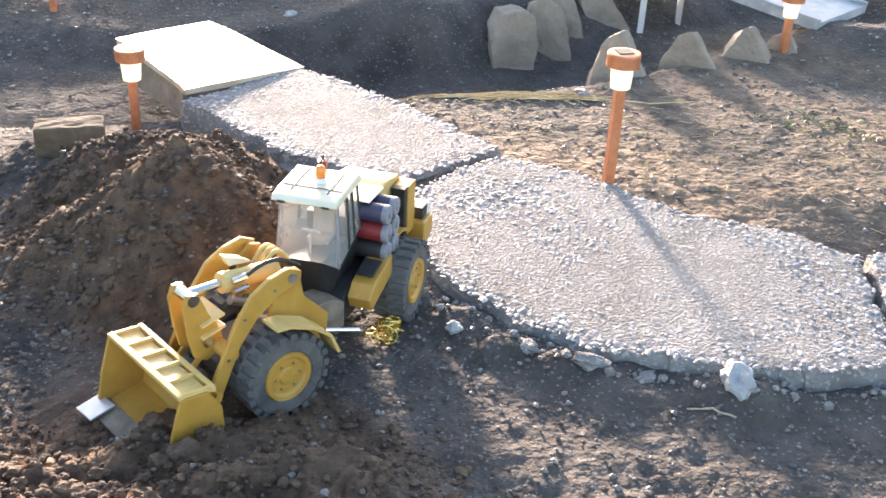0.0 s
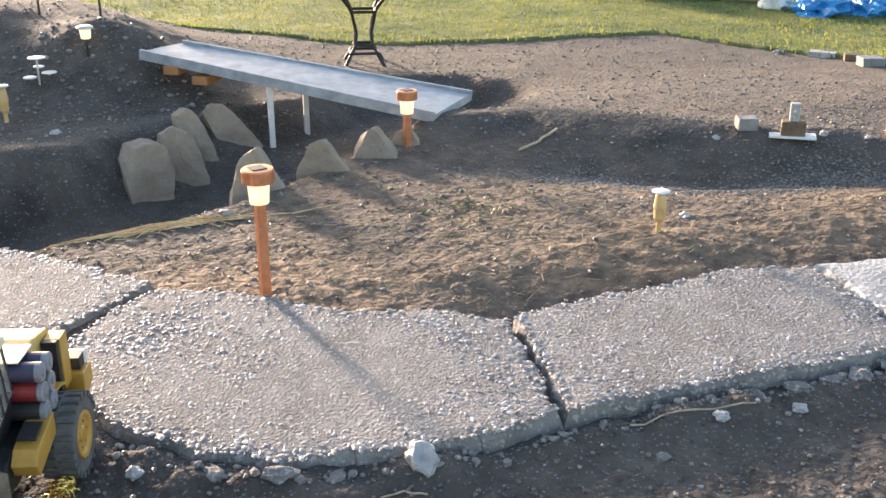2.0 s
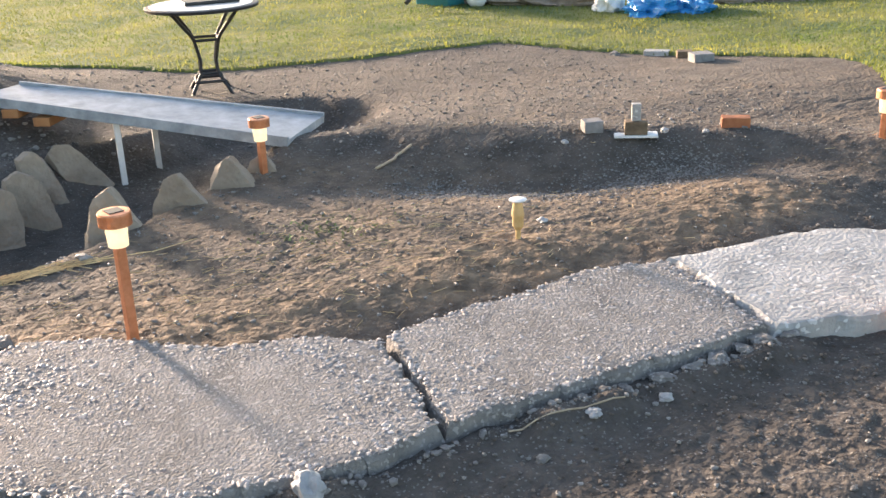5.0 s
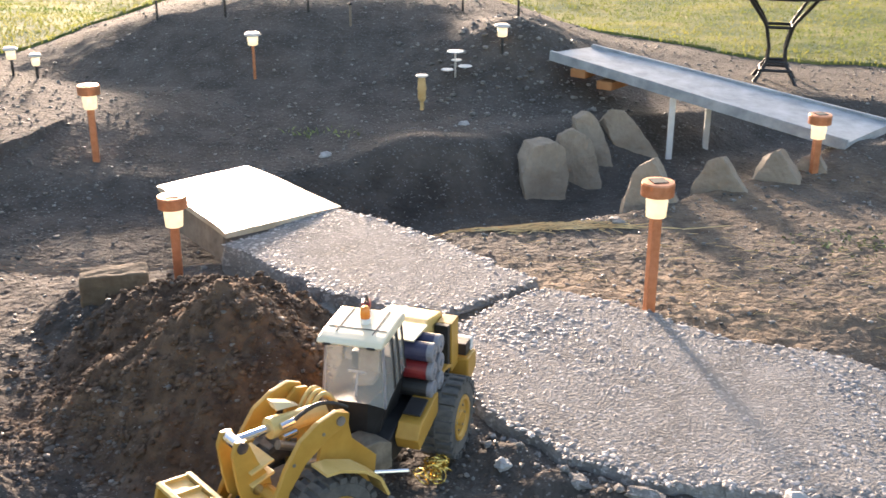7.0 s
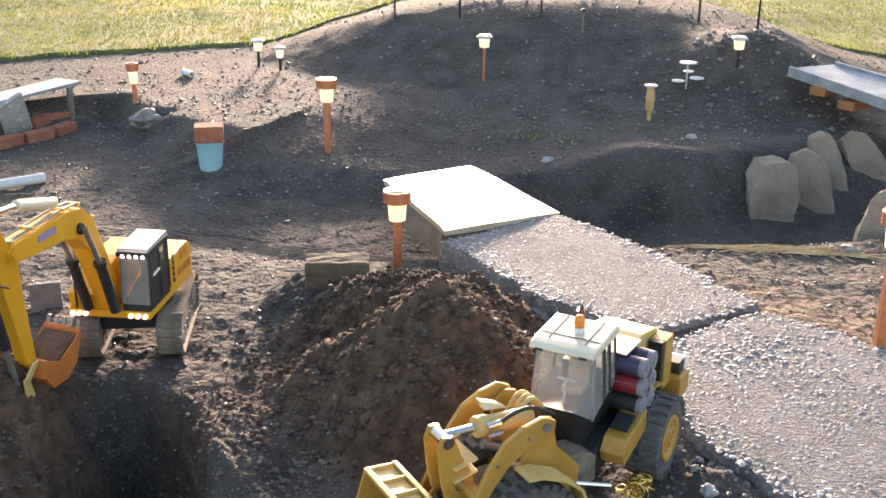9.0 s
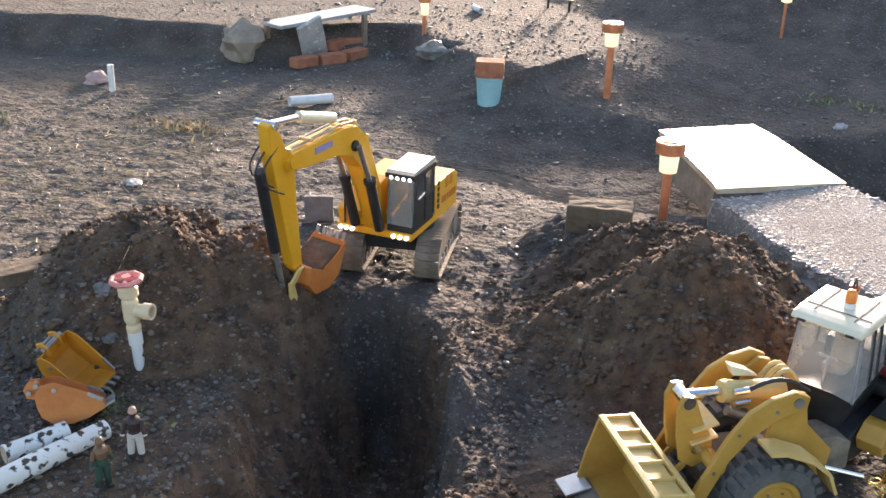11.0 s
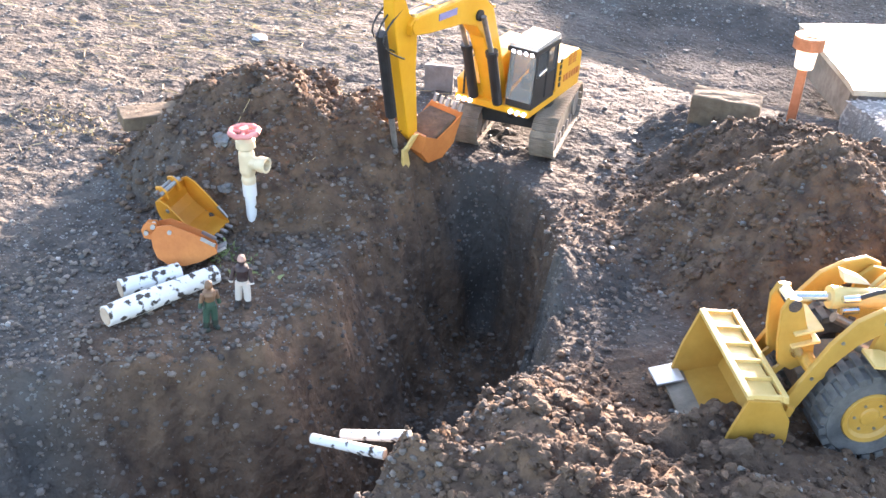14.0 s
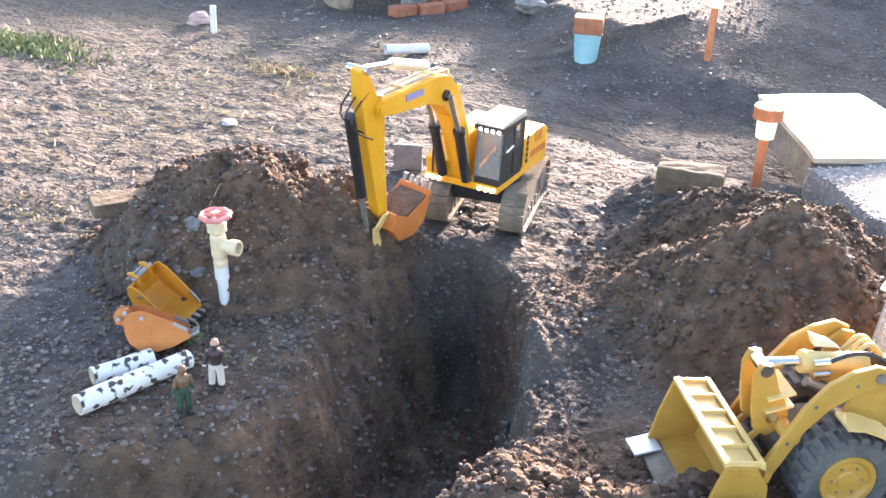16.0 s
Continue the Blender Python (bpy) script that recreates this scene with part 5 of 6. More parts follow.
        prism(bm, [(0.294, 0.080), (0.300, 0.046), (0.274, 0.016), (0.226, 0.012), (0.192, 0.032), (0.172, 0.094), (0.200, 0.078), (0.250, 0.060)], s - 0.0015, s + 0.0015)
        part("side_plate", bm, RUST, bucket)
    for k in range(5):
        bm = bmesh.new()
        box(bm, (0.006, 0.007, 0.018), (0.170, -0.046 + 0.014 * k, 0.100), (0, -18, 0), 0.001)
        part("tooth", bm, STEEL, bucket, "steel tooth")
    bm = bmesh.new()
    prism(bm, [(0.184, 0.088), (0.200, 0.040), (0.229, 0.022), (0.266, 0.026), (0.286, 0.050), (0.262, 0.062), (0.215, 0.082)], -0.048, 0.012, 0.004)
    part("soil_load", bm, CLOD, bucket, "dark soil inside the bucket")
    return th


excavator(-0.872, 1.540, ground_z(-0.85, 1.55) + 0.001, -84.5, -89.5, -71.6)


# ---- stones round the ditch ----
def flagstone(x, y, z, w, h, t, yaw, lean=0, roll=0, outline=None, label="upright slab of tan sandstone leaning in the ditch", group="sandstone slabs in the ditch", seed=0, material=None):
    pts = outline or [(-0.46, 0.0), (0.44, 0.0), (0.50, 0.45), (0.40, 0.86), (0.12, 1.0), (-0.30, 0.97), (-0.50, 0.70), (-0.50, 0.3)]
    r = random.Random(seed)
    c = Vector((0, 0, h * 0.45))
    planes = [(Vector((r.uniform(-0.12, 0.12), 1, r.uniform(-0.08, 0.08))).normalized(), t / 2), (Vector((r.uniform(-0.12, 0.12), -1, r.uniform(-0.10, 0.06))).normalized(), t / 2)]
    for (x0, z0), (x1, z1) in zip(pts, pts[1:] + pts[:1]):
        e = Vector(((x1 - x0) * w, 0, (z1 - z0) * h))
        nrm = Vector((e.z, r.uniform(-0.25, 0.25) * e.length, -e.x)).normalized()
        planes.append((nrm, nrm.dot(Vector((x0 * w, 0, z0 * h)) - c)))
    bm = bmesh.new()
    bmesh.ops.create_icosphere(bm, subdivisions=5, radius=1.0)
    for v in bm.verts:
        d = Vector((v.co.x * w, v.co.y * t, v.co.z * h)).normalized()
        q = min(dist / max(d.dot(n), 1e-4) for n, dist in planes if d.dot(n) > 1e-4)
        p = d * q
        n1 = noise.noise_vector(p * 30 + Vector((seed * 3.1, 0, 0))) * 0.0040 + noise.noise_vector(p * 95 + Vector((0, seed, 0))) * 0.0016
        v.co = c + p + n1
    ob = finish("sandstone_slab", bm, material or FLAG)
    ob.matrix_basis = pose(x, y, z, lean, roll, yaw)
    return tagged(ob, label, "stone slab", group)


flagstone(0.235, 2.770, -0.130, 0.130, 0.195, 0.060, 16, -6, -1, seed=1)
flagstone(0.355, 2.850, -0.130, 0.105, 0.205, 0.050, 10, -10, -12, seed=2)
flagstone(0.430, 2.930, -0.125, 0.085, 0.235, 0.045, 8, -12, -18, seed=3)
flagstone(0.560, 3.000, -0.070, 0.085, 0.200, 0.065, 8, -14, -40, seed=4)
PEAK = [(-0.5, 0.0), (0.5, 0.0), (0.48, 0.30), (0.20, 0.70), (0.02, 1.0), (-0.22, 0.86), (-0.42, 0.42)]
for k, (x, y, w, h, yaw) in enumerate(((0.445, 2.330, 0.150, 0.165, -15), (0.625, 2.420, 0.150, 0.125, -22), (0.780, 2.500, 0.140, 0.120, -22), (0.885, 2.560, 0.110, 0.100, -30))):
    flagstone(x, y, min(ground_z(x, y), 0.03) - 0.035, w, h, 0.055, yaw, -10, 0, PEAK, "pointed tan sandstone lump set on the rim of the ditch", "pointed stones on the rim", 11 + k)


def boulder(x, y, r, material, label, name="stone", flat=0.7, seed=0, z=None, stretch=(1, 1), sink=0.35):
    bm = bmesh.new()
    bmesh.ops.create_icosphere(bm, subdivisions=3, radius=r)
    for v in bm.verts:
        d = v.co.normalized()
        n = noise.noise(d * 1.6 + Vector((seed * 7.7, 1, 2))) * 0.5 + noise.noise(d * 5 + Vector((seed, 3, 1))) * 0.14
        v.co *= 1 + n
        v.co.x *= stretch[0]
        v.co.y *= stretch[1]
        v.co.z *= flat
    ob = finish(name, bm, material, smooth=False)
    ob.matrix_basis = pose(x, y, (ground_z(x, y) if z is None else z) + r * flat * (1 - 2 * sink) * 0.8, 0, 0, seed * 47 % 360)
    return tagged(ob, label, "stone")


QUARTZ = mat("pale_quartz", (0.27, 0.268, 0.265), (0.46, 0.455, 0.45), scale=30, rough=0.6, bump=0.001, bscale=150)
PINK = mat("pinkish_stone", (0.40, 0.27, 0.24), (0.52, 0.36, 0.32), scale=25, rough=0.8, bump=0.001)
boulder(0.425, 1.135, 0.025, QUARTZ, "pale broken lump of quartz beside the path", seed=2, stretch=(1.15, 0.8), flat=0.85)
boulder(0.062, 1.255, 0.011, QUARTZ, "small pale chip of stone beside the path", seed=4)
boulder(-1.505, 2.740, 0.045, STONE, "rounded grey field stone on the slope", seed=5, flat=0.65)
boulder(-2.255, 2.15, 0.034, PINK, "rounded pink stone beside a white stake", seed=6)
boulder(-1.571, 1.572, 0.016, QUARTZ, "flat pale stone chip on the soil", seed=7, flat=0.3, stretch=(1.4, 0.9))
boulder(-0.235, 1.755, 0.032, STONE, "grey stone at the foot of the slab", seed=8, flat=0.5)
boulder(-2.06, 2.56, 0.062, FLAG, "tan boulder beside the small tunnel", seed=9, flat=1.0, sink=0.45)
boulder(-1.115, 1.035, 0.016, STONE, "grey stone in the soil heap", seed=10)
boulder(-1.06, 0.99, 0.010, STONE, "small grey stone at the foot of the heap", seed=12)
boulder(-0.235, 0.925, 0.020, CLOD, "large clod of dark soil before the loader", "clod", 0.9, 13)
boulder(-0.29, 1.00, 0.022, CLOD, "large clod of dark soil before the loader", "clod", 0.8, 14)
for k, (x, y, r) in enumerate(((2.05, 2.02, 0.010), (1.62, 2.24, 0.010), (1.25, 1.80, 0.012), (0.34, 2.16, 0.018), (1.0, 1.09, 0.011), (0.87, 1.10, 0.012), (0.75, 1.06, 0.009), (1.95, 2.06, 0.009),
                               (1.86, 2.12, 0.012), (2.72, 3.45, 0.02), (-0.35, 2.75, 0.016), (0.02, 2.95, 0.014))):
    boulder(x, y, r, QUARTZ if k % 3 else STONE, "small pale stone lying on the soil", seed=20 + k, flat=0.6)
boulder(2.235, 1.56, 0.085, SMOOTH, "flat pale grey stone in the soil", "flat_stone", 0.14, 41, stretch=(1.3, 0.8))

for k, (x, y, r) in enumerate(((0.16, 1.215, 0.020), (0.24, 1.178, 0.024), (0.31, 1.158, 0.016), (0.96, 1.138, 0.016), (1.03, 1.135, 0.024), (1.09, 1.130, 0.018), (1.14, 1.128, 0.028), (1.20, 1.128, 0.020),
                               (1.25, 1.136, 0.026), (1.31, 1.135, 0.018))):
    boulder(x, y, r * 0.75, CONCRETE, "broken chunk of grey concrete along the slab's edge", "concrete_chunk", 0.5, 60 + k, stretch=(1.3, 0.8))

# ---- bricks, blocks and pots ----
BRICK = mat("red_brick", (0.28, 0.10, 0.055), (0.42, 0.18, 0.10), scale=40, rough=0.9, bump=0.0015, bscale=180)
BUFF = mat("old_brick", (0.105, 0.072, 0.046), (0.20, 0.148, 0.095), scale=28, rough=0.9, bump=0.002, bscale=120)
CYAN = mat("pale_blue_plastic", (0.24, 0.48, 0.53), (0.34, 0.58, 0.62), scale=12, rough=0.45)
GREYBLOCK = mat("grey_block", (0.18, 0.175, 0.17), (0.29, 0.285, 0.28), scale=30, rough=0.9, bump=0.0015, bscale=150)


def block(name, x, y, size, yaw, material, label, category, z=None, tilt=0, wear=0.0018, group=""):
    bm = bmesh.new()
    box(bm, size, bevel=min(size) * 0.09)
    bmesh.ops.subdivide_edges(bm, edges=[e for e in bm.edges if e.calc_length() > min(size) * 0.6], cuts=4, use_grid_fill=True)
    for v in bm.verts:
        v.co += noise.noise_vector(v.co * 70 + Vector((x, y, 0)) * 9) * wear
    ob = finish(name, bm, material)
    ob.matrix_basis = pose(x, y, (ground_z(x, y) - 0.004 if z is None else z) + size[2] / 2, tilt, 0, yaw)
    return tagged(ob, label, category, group)


block("old_brick", -0.612, 1.757, (0.118, 0.050, 0.062), 16, BUFF, "weathered tan brick lying at the edge of the heap", "brick", z=0.033, tilt=4)
block("grey_tile", -1.125, 1.605, (0.055, 0.012, 0.055), 30, GREYBLOCK, "grey concrete tile standing behind the excavator", "tile", z=0.0)
block("flat_brick", -1.288, 1.075, (0.140, 0.050, 0.022), 62, BUFF, "flat brown brick half sunk beside the heap", "brick")
block("grey_block", 1.705, 2.235, (0.052, 0.045, 0.032), -20, GREYBLOCK, "small grey concrete block on the bank", "block")
block("orange_brick", 2.040, 2.045, (0.075, 0.040, 0.028), -40, mat("orange_brick", (0.30, 0.10, 0.045), (0.40, 0.16, 0.07), scale=40, rough=0.85, bump=0.001), "orange clay brick on the bank", "brick")
for k, (x, y, s, m, l) in enumerate(((2.84, 3.33, (0.10, 0.05, 0.025), SMOOTH, "pale flat stone at the lawn's edge"), (2.87, 3.20, (0.06, 0.05, 0.030), BUFF, "brownish brick at the lawn's edge"),
                                     (2.84, 3.07, (0.08, 0.07, 0.035), GREYBLOCK, "grey concrete block at the lawn's edge"))):
    block("edge_block", x, y, s, -50 + 15 * k, m, l, "block")

# concrete marker: plinth, foot plate and clear top
px, py = 1.782, 2.145
pz = ground_z(px, py)
marker = thing("stone_marker", pose(px, py, pz, 0, 0, -35), "small grey stone marker on a white plate", "marker")
bm = bmesh.new()
box(bm, (0.115, 0.050, 0.006), (0, 0, 0.003), bevel=0.001)
part("plate", bm, WHITE, marker, "white foot plate")
bm = bmesh.new()
box(bm, (0.060, 0.040, 0.036), (0, 0, 0.024), bevel=0.003)
part("plinth", bm, BUFF, marker)
bm = bmesh.new()
box(bm, (0.024, 0.022, 0.046), (0, 0, 0.065), bevel=0.002)
part("cap_block", bm, SMOOTH, marker, "pale upper block")

# pale blue pot with a brick on it
cx, cy = -1.189, 2.470
cz = ground_z(cx, cy) - 0.012
bm = bmesh.new()
lathe(bm, [(0.026, 0.0), (0.0285, 0.004), (0.0345, 0.074), (0.037, 0.076), (0.037, 0.080), (0.033, 0.081)], 28)
pot = finish("plastic_pot", bm, CYAN)
pot.matrix_basis = pose(cx, cy, cz)
tagged(pot, "pale blue plastic pot sunk in the soil", "pot")
block("pot_brick", cx, cy, (0.074, 0.060, 0.042), 25, BRICK, "rust-red brick piece on the blue pot", "brick", z=cz + 0.0805)

# ---- small tunnel ----
tx, ty = -1.86, 2.72
tun = thing("roofed_tunnel", pose(tx, ty, ground_z(tx, ty), 0, 0, 66), "little tunnel with a grey board roof over red bricks", "tunnel")
bm = bmesh.new()
box(bm, (0.34, 0.12, 0.010), (0.0, 0.05, 0.112), (-3, -3, 0), 0.002)
part("roof_board", bm, PLANK, tun, "grey weathered roof board")
bm = bmesh.new()
box(bm, (0.085, 0.014, 0.135), (-0.060, -0.005, 0.058), (18, -22, 0), 0.003)
part("stone_slab", bm, SMOOTH, tun, "pale leaning paving stone")
bm = bmesh.new()
box(bm, (0.014, 0.014, 0.125), (0.125, -0.01, 0.055), bevel=0.001)
part("post", bm, OLDWOOD, tun, "dark wooden post")
bm = bmesh.new()
box(bm, (0.014, 0.014, 0.125), (-0.155, 0.10, 0.055), bevel=0.001)
part("post", bm, OLDWOOD, tun)
for k, (a, b, c, yaw) in enumerate(((-0.12, -0.055, 0.010, 8), (-0.03, -0.065, 0.010, -6), (0.06, -0.055, 0.010, 14), (0.045, 0.02, 0.028, 25), (0.085, 0.020, 0.030, -12))):
    bm = bmesh.new()
    box(bm, (0.080, 0.042, 0.030), (a, b, c), (0, 0, yaw), 0.003)
    part("brick", bm, BRICK, tun, "red brick")

# ---- other lamps and stakes ----
def round_lamp(x, y, h, head=0.021, post=BLACK, cap=SILVER, label="silver-topped solar garden lamp on a thin stake", z=None):
    z = ground_z(x, y) if z is None else z
    th = thing("garden_lamp", pose(x, y, z), label, "garden lamp", "solar lamps on the hill")
    bm = bmesh.new()
    rod(bm, (0, 0, -0.03), (0, 0, h - 0.035), 0.0045, seg=10)
    part("stake", bm, post, th)
    bm = bmesh.new()
    lathe(bm, [(head * 0.55, h - 0.040), (head * 0.70, h - 0.038), (head * 0.78, h - 0.012)], 20)
    part("lens", bm, LENS, th, "pale translucent lens", True)
    bm = bmesh.new()
    lathe(bm, [(head * 0.8, h - 0.012), (head * 1.15, h - 0.009), (head * 1.15, h - 0.005), (head * 0.8, h)], 24)
    part("cap", bm, cap, th)
    return th


round_lamp(0.140, 3.345, 0.090)
round_lamp(-0.637, 3.333, 0.145, 0.022, COPPER)
round_lamp(-1.443, 3.435, 0.095, 0.020)
round_lamp(-1.351, 3.400, 0.080, 0.017)
for x, y, h in ((-1.035, 3.72, 0.12), (-0.795, 3.70, 0.11), (-0.511, 3.71, 0.11), (0.019, 3.77, 0.11), (-0.359, 3.63, 0.07), (0.20, 3.55, 0.10)):
    z = ground_z(x, y)
    th = thing("edging_stake", pose(x, y, z), "thin dark garden stake on the crest of the hill", "stake", "stakes on the hill")
    bm = bmesh.new()
    rod(bm, (0, 0, -0.03), (0, 0, h), 0.0045, 0.0035, seg=8)
    part("shaft", bm, BLACK if h > 0.08 else OLDWOOD, th)
    bm = bmesh.new()
    lathe(bm, [(0.007, h), (0.008, h + 0.004), (0.004, h + 0.008)], 12)
    part("knob", bm, BLACK, th)
BAMBOO = mat("bamboo", (0.48, 0.31, 0.12), (0.66, 0.46, 0.22), scale=30, rough=0.5)


def bamboo_lamp(x, y, h):
    z = ground_z(x, y)
    th = thing("bamboo_torch", pose(x, y, z), "small bamboo-coloured lamp with a pale rim", "garden lamp", "bamboo lamps")
    bm = bmesh.new()
    rod(bm, (0, 0, -0.03), (0, 0, h * 0.45), 0.006, seg=10)
    part("stem", bm, BAMBOO, th)
    bm = bmesh.new()
    lathe(bm, [(0.008, h * 0.25), (0.012, h * 0.32), (0.012, h * 0.55), (0.0135, h * 0.57), (0.0135, h * 0.62), (0.010, h * 0.90), (0.007, h * 0.92)], 18)
    part("body", bm, BAMBOO, th)
    bm = bmesh.new()
    lathe(bm, [(0.006, h * 0.90), (0.018, h * 0.95), (0.019, h * 0.98), (0.010, h)], 20)
    part("rim", bm, WHITE, th, "pale top rim")
    return th


bamboo_lamp(-0.104, 3.110, 0.105)
bamboo_lamp(1.145, 1.735, 0.088)
dx, dy = -0.006, 3.30
dz = ground_z(dx, dy)
th = thing("disc_ornament", pose(dx, dy, dz), "garden ornament of white discs on a thin stem", "ornament")
bm = bmesh.new()
rod(bm, (0, 0, -0.02), (0, 0, 0.078), 0.003, seg=8)
part("stem", bm, SILVER, th)
for a, b, c, r in ((0, 0, 0.078, 0.026), (-0.024, -0.01, 0.024, 0.020), (0.030, -0.005, 0.034, 0.022), (0.004, 0.0, 0.052, 0.016)):
    bm = bmesh.new()
    lathe(bm, [(r * 0.4, -0.003), (r, 0.0), (r * 0.95, 0.003), (r * 0.4, 0.004)], 22, pose(a, b, c))
    part("disc", bm, WHITE, th)
sx, sy = -2.141, 2.093
bm = bmesh.new()
rod(bm, (0, 0, -0.03), (0, 0, 0.074), 0.0085, seg=14)
bmesh.ops.bevel(bm, geom=[e for e in bm.edges if e.calc_face_angle(0) > 1], offset=0.001, segments=1, affect="EDGES")
st = finish("white_stake", bm, WHITE)
st.matrix_basis = pose(sx, sy, ground_z(sx, sy))
tagged(st, "short white plastic stake in the weedy soil", "stake")


def tube(name, a, b, r, wall, material, label, category, seg=22):
    """A hollow pipe from a to b."""
    a, b = Vector(a), Vector(b)
    L = (b - a).length
    bm = bmesh.new()
    prof = [(r, 0), (r, L), (r - wall, L), (r - wall, 0)]
    rings = [[bm.verts.new((q * math.cos(2 * math.pi * k / seg), q * math.sin(2 * math.pi * k / seg), z)) for k in range(seg)] for q, z in prof]
    for i in range(4):
        p, q = rings[i], rings[(i + 1) % 4]
        for k in range(seg):
            bm.faces.new((p[k], p[(k + 1) % seg], q[(k + 1) % seg], q[k]))
    ob = finish(name, bm, material)
    ob.matrix_basis = Matrix.Translation(a) @ (b - a).to_track_quat("Z", "Y").to_matrix().to_4x4()
    return tagged(ob, label, category)


tube("white_pipe", (-1.640, 2.215, ground_z(-1.64, 2.215) + 0.016), (-1.575, 2.315, ground_z(-1.575, 2.315) + 0.014), 0.013, 0.002, WHITE, "short white plastic pipe lying on the soil", "pipe")
tube("white_pipe", (-1.635, 3.25, ground_z(-1.635, 3.25) + 0.010), (-1.585, 3.21, ground_z(-1.585, 3.21) + 0.010), 0.010, 0.002, WHITE, "short white plastic pipe on the slope", "pipe")
BIRCH = mat("birch_bark", (0.70, 0.67, 0.62), (0.80, 0.78, 0.74), scale=12, rough=0.8, bump=0.001, bscale=90)
nt = BIRCH.node_tree
bn = nt.nodes.new("ShaderNodeTexNoise")
bn.inputs["Scale"].default_value, bn.inputs["Detail"].default_value = 75, 3
br = nt.nodes.new("ShaderNodeValToRGB")
br.color_ramp.elements[0].position, br.color_ramp.elements[1].position = 0.54, 0.60
bmx = nt.nodes.new("ShaderNodeMix")
bmx.data_type = "RGBA"
nt.links.new(nt.nodes["Texture Coordinate"].outputs["Object"], bn.inputs["Vector"])
nt.links.new(bn.outputs["Fac"], br.inputs[0])
nt.links.new(br.outputs[0], bmx.inputs["Factor"])
nt.links.new(nt.nodes["Principled BSDF"].inputs["Base Color"].links[0].from_socket, bmx.inputs["A"])
bmx.inputs["B"].default_value = (0.06, 0.045, 0.035, 1)
nt.links.new(bmx.outputs["Result"], nt.nodes["Principled BSDF"].inputs["Base Color"])
ENDGRAIN = mat("cut_wood", (0.45, 0.33, 0.24), (0.58, 0.45, 0.34), scale=60, rough=0.85)


def log(a, b, r, label):
    a, b = Vector(a), Vector(b)
    L = (b - a).length
    th = thing("birch_log", Matrix.Translation(a) @ (b - a).to_track_quat("Z", "Y").to_matrix().to_4x4(), label, "log", "birch logs")
    bm = bmesh.new()
    lathe(bm, [(r * (1 + 0.06 * math.sin(5 * u + L * 40)), L * u) for u in [k / 10 for k in range(11)]], 22)
    part("bark", bm, BIRCH, th, smooth=False)
    for z in (-0.0006, L + 0.0006):
        bm = bmesh.new()
        lathe(bm, [(r * 0.86, z - 0.0005), (r * 0.84, z + 0.0005)], 20)
        part("cut_end", bm, ENDGRAIN, th, "pale cut end")
    return th


log((-0.962, 0.692, ground_z(-0.962, 0.692) + 0.013), (-0.938, 0.852, ground_z(-0.938, 0.852) + 0.016), 0.0135, "longer white birch log lying on the soil")
log((-1.003, 0.748, ground_z(-1.003, 0.748) + 0.012), (-0.975, 0.823, ground_z(-0.975, 0.823) + 0.014), 0.0135, "shorter white birch log beside the other")
log((-0.648, 0.724, -0.028), (-0.560, 0.745, -0.016), 0.0062, "thin white birch stick across the trench")
log((-0.628, 0.752, -0.030), (-0.555, 0.785, -0.014), 0.0066, "thin white birch stick across the trench")

# ---- valve ----
IVORY = mat("ivory_plastic", (0.62, 0.50, 0.32), (0.74, 0.62, 0.42), scale=30, rough=0.4)
VRED = mat("faded_red_plastic", (0.62, 0.16, 0.14), (0.74, 0.30, 0.26), scale=40, rough=0.4)
vx, vy = -1.008, 0.990
vz = ground_z(vx, vy)
valve = thing("pipe_valve", pose(vx, vy, vz, 2, -2, 12) @ Matrix.Diagonal((0.92, 0.92, 0.92, 1)), "ivory plastic pipe valve with a faded red hand wheel", "valve")
bm = bmesh.new()
lathe(bm, [(0.0085, -0.03), (0.0085, 0.030), (0.0108, 0.031), (0.0108, 0.053), (0.009, 0.055)], 20)
part("riser", bm, WHITE, valve, "white riser pipe")
bm = bmesh.new()
lathe(bm, [(0.0105, 0.052), (0.0115, 0.060), (0.0100, 0.066), (0.0125, 0.074), (0.0125, 0.104), (0.0105, 0.110), (0.0150, 0.114), (0.0150, 0.126), (0.0110, 0.130), (0.0060, 0.136)], 22)
part("body", bm, IVORY, valve)
bm = bmesh.new()
prof = [(0.010, 0.0), (0.010, 0.020), (0.0125, 0.022), (0.0125, 0.036), (0.0088, 0.036), (0.0086, 0.012)]
lathe(bm, prof, 20, pose(0, 0, 0.090, 0, 90, 0))
part("outlet", bm, IVORY, valve, "side outlet")
bm = bmesh.new()
pipe(bm, [(0.021 * (1 + 0.05 * math.cos(8 * u)) * math.cos(u), 0.021 * (1 + 0.05 * math.cos(8 * u)) * math.sin(u), 0.140) for u in [2 * math.pi * k / 32 for k in range(33)]], 0.0044, 8)
wheel_rim = part("hand_wheel", bm, VRED, valve, "faded red hand wheel")
for k in range(4):
    a0 = math.pi * k / 2 + 0.4
    bm = bmesh.new()
    rod(bm, (0, 0, 0.140), (0.020 * math.cos(a0), 0.020 * math.sin(a0), 0.140), 0.0035, seg=8)
    part("spoke", bm, VRED, wheel_rim)
bm = bmesh.new()
rod(bm, (0, 0, 0.130), (0, 0, 0.146), 0.007, seg=14)
part("hub", bm, VRED, wheel_rim)


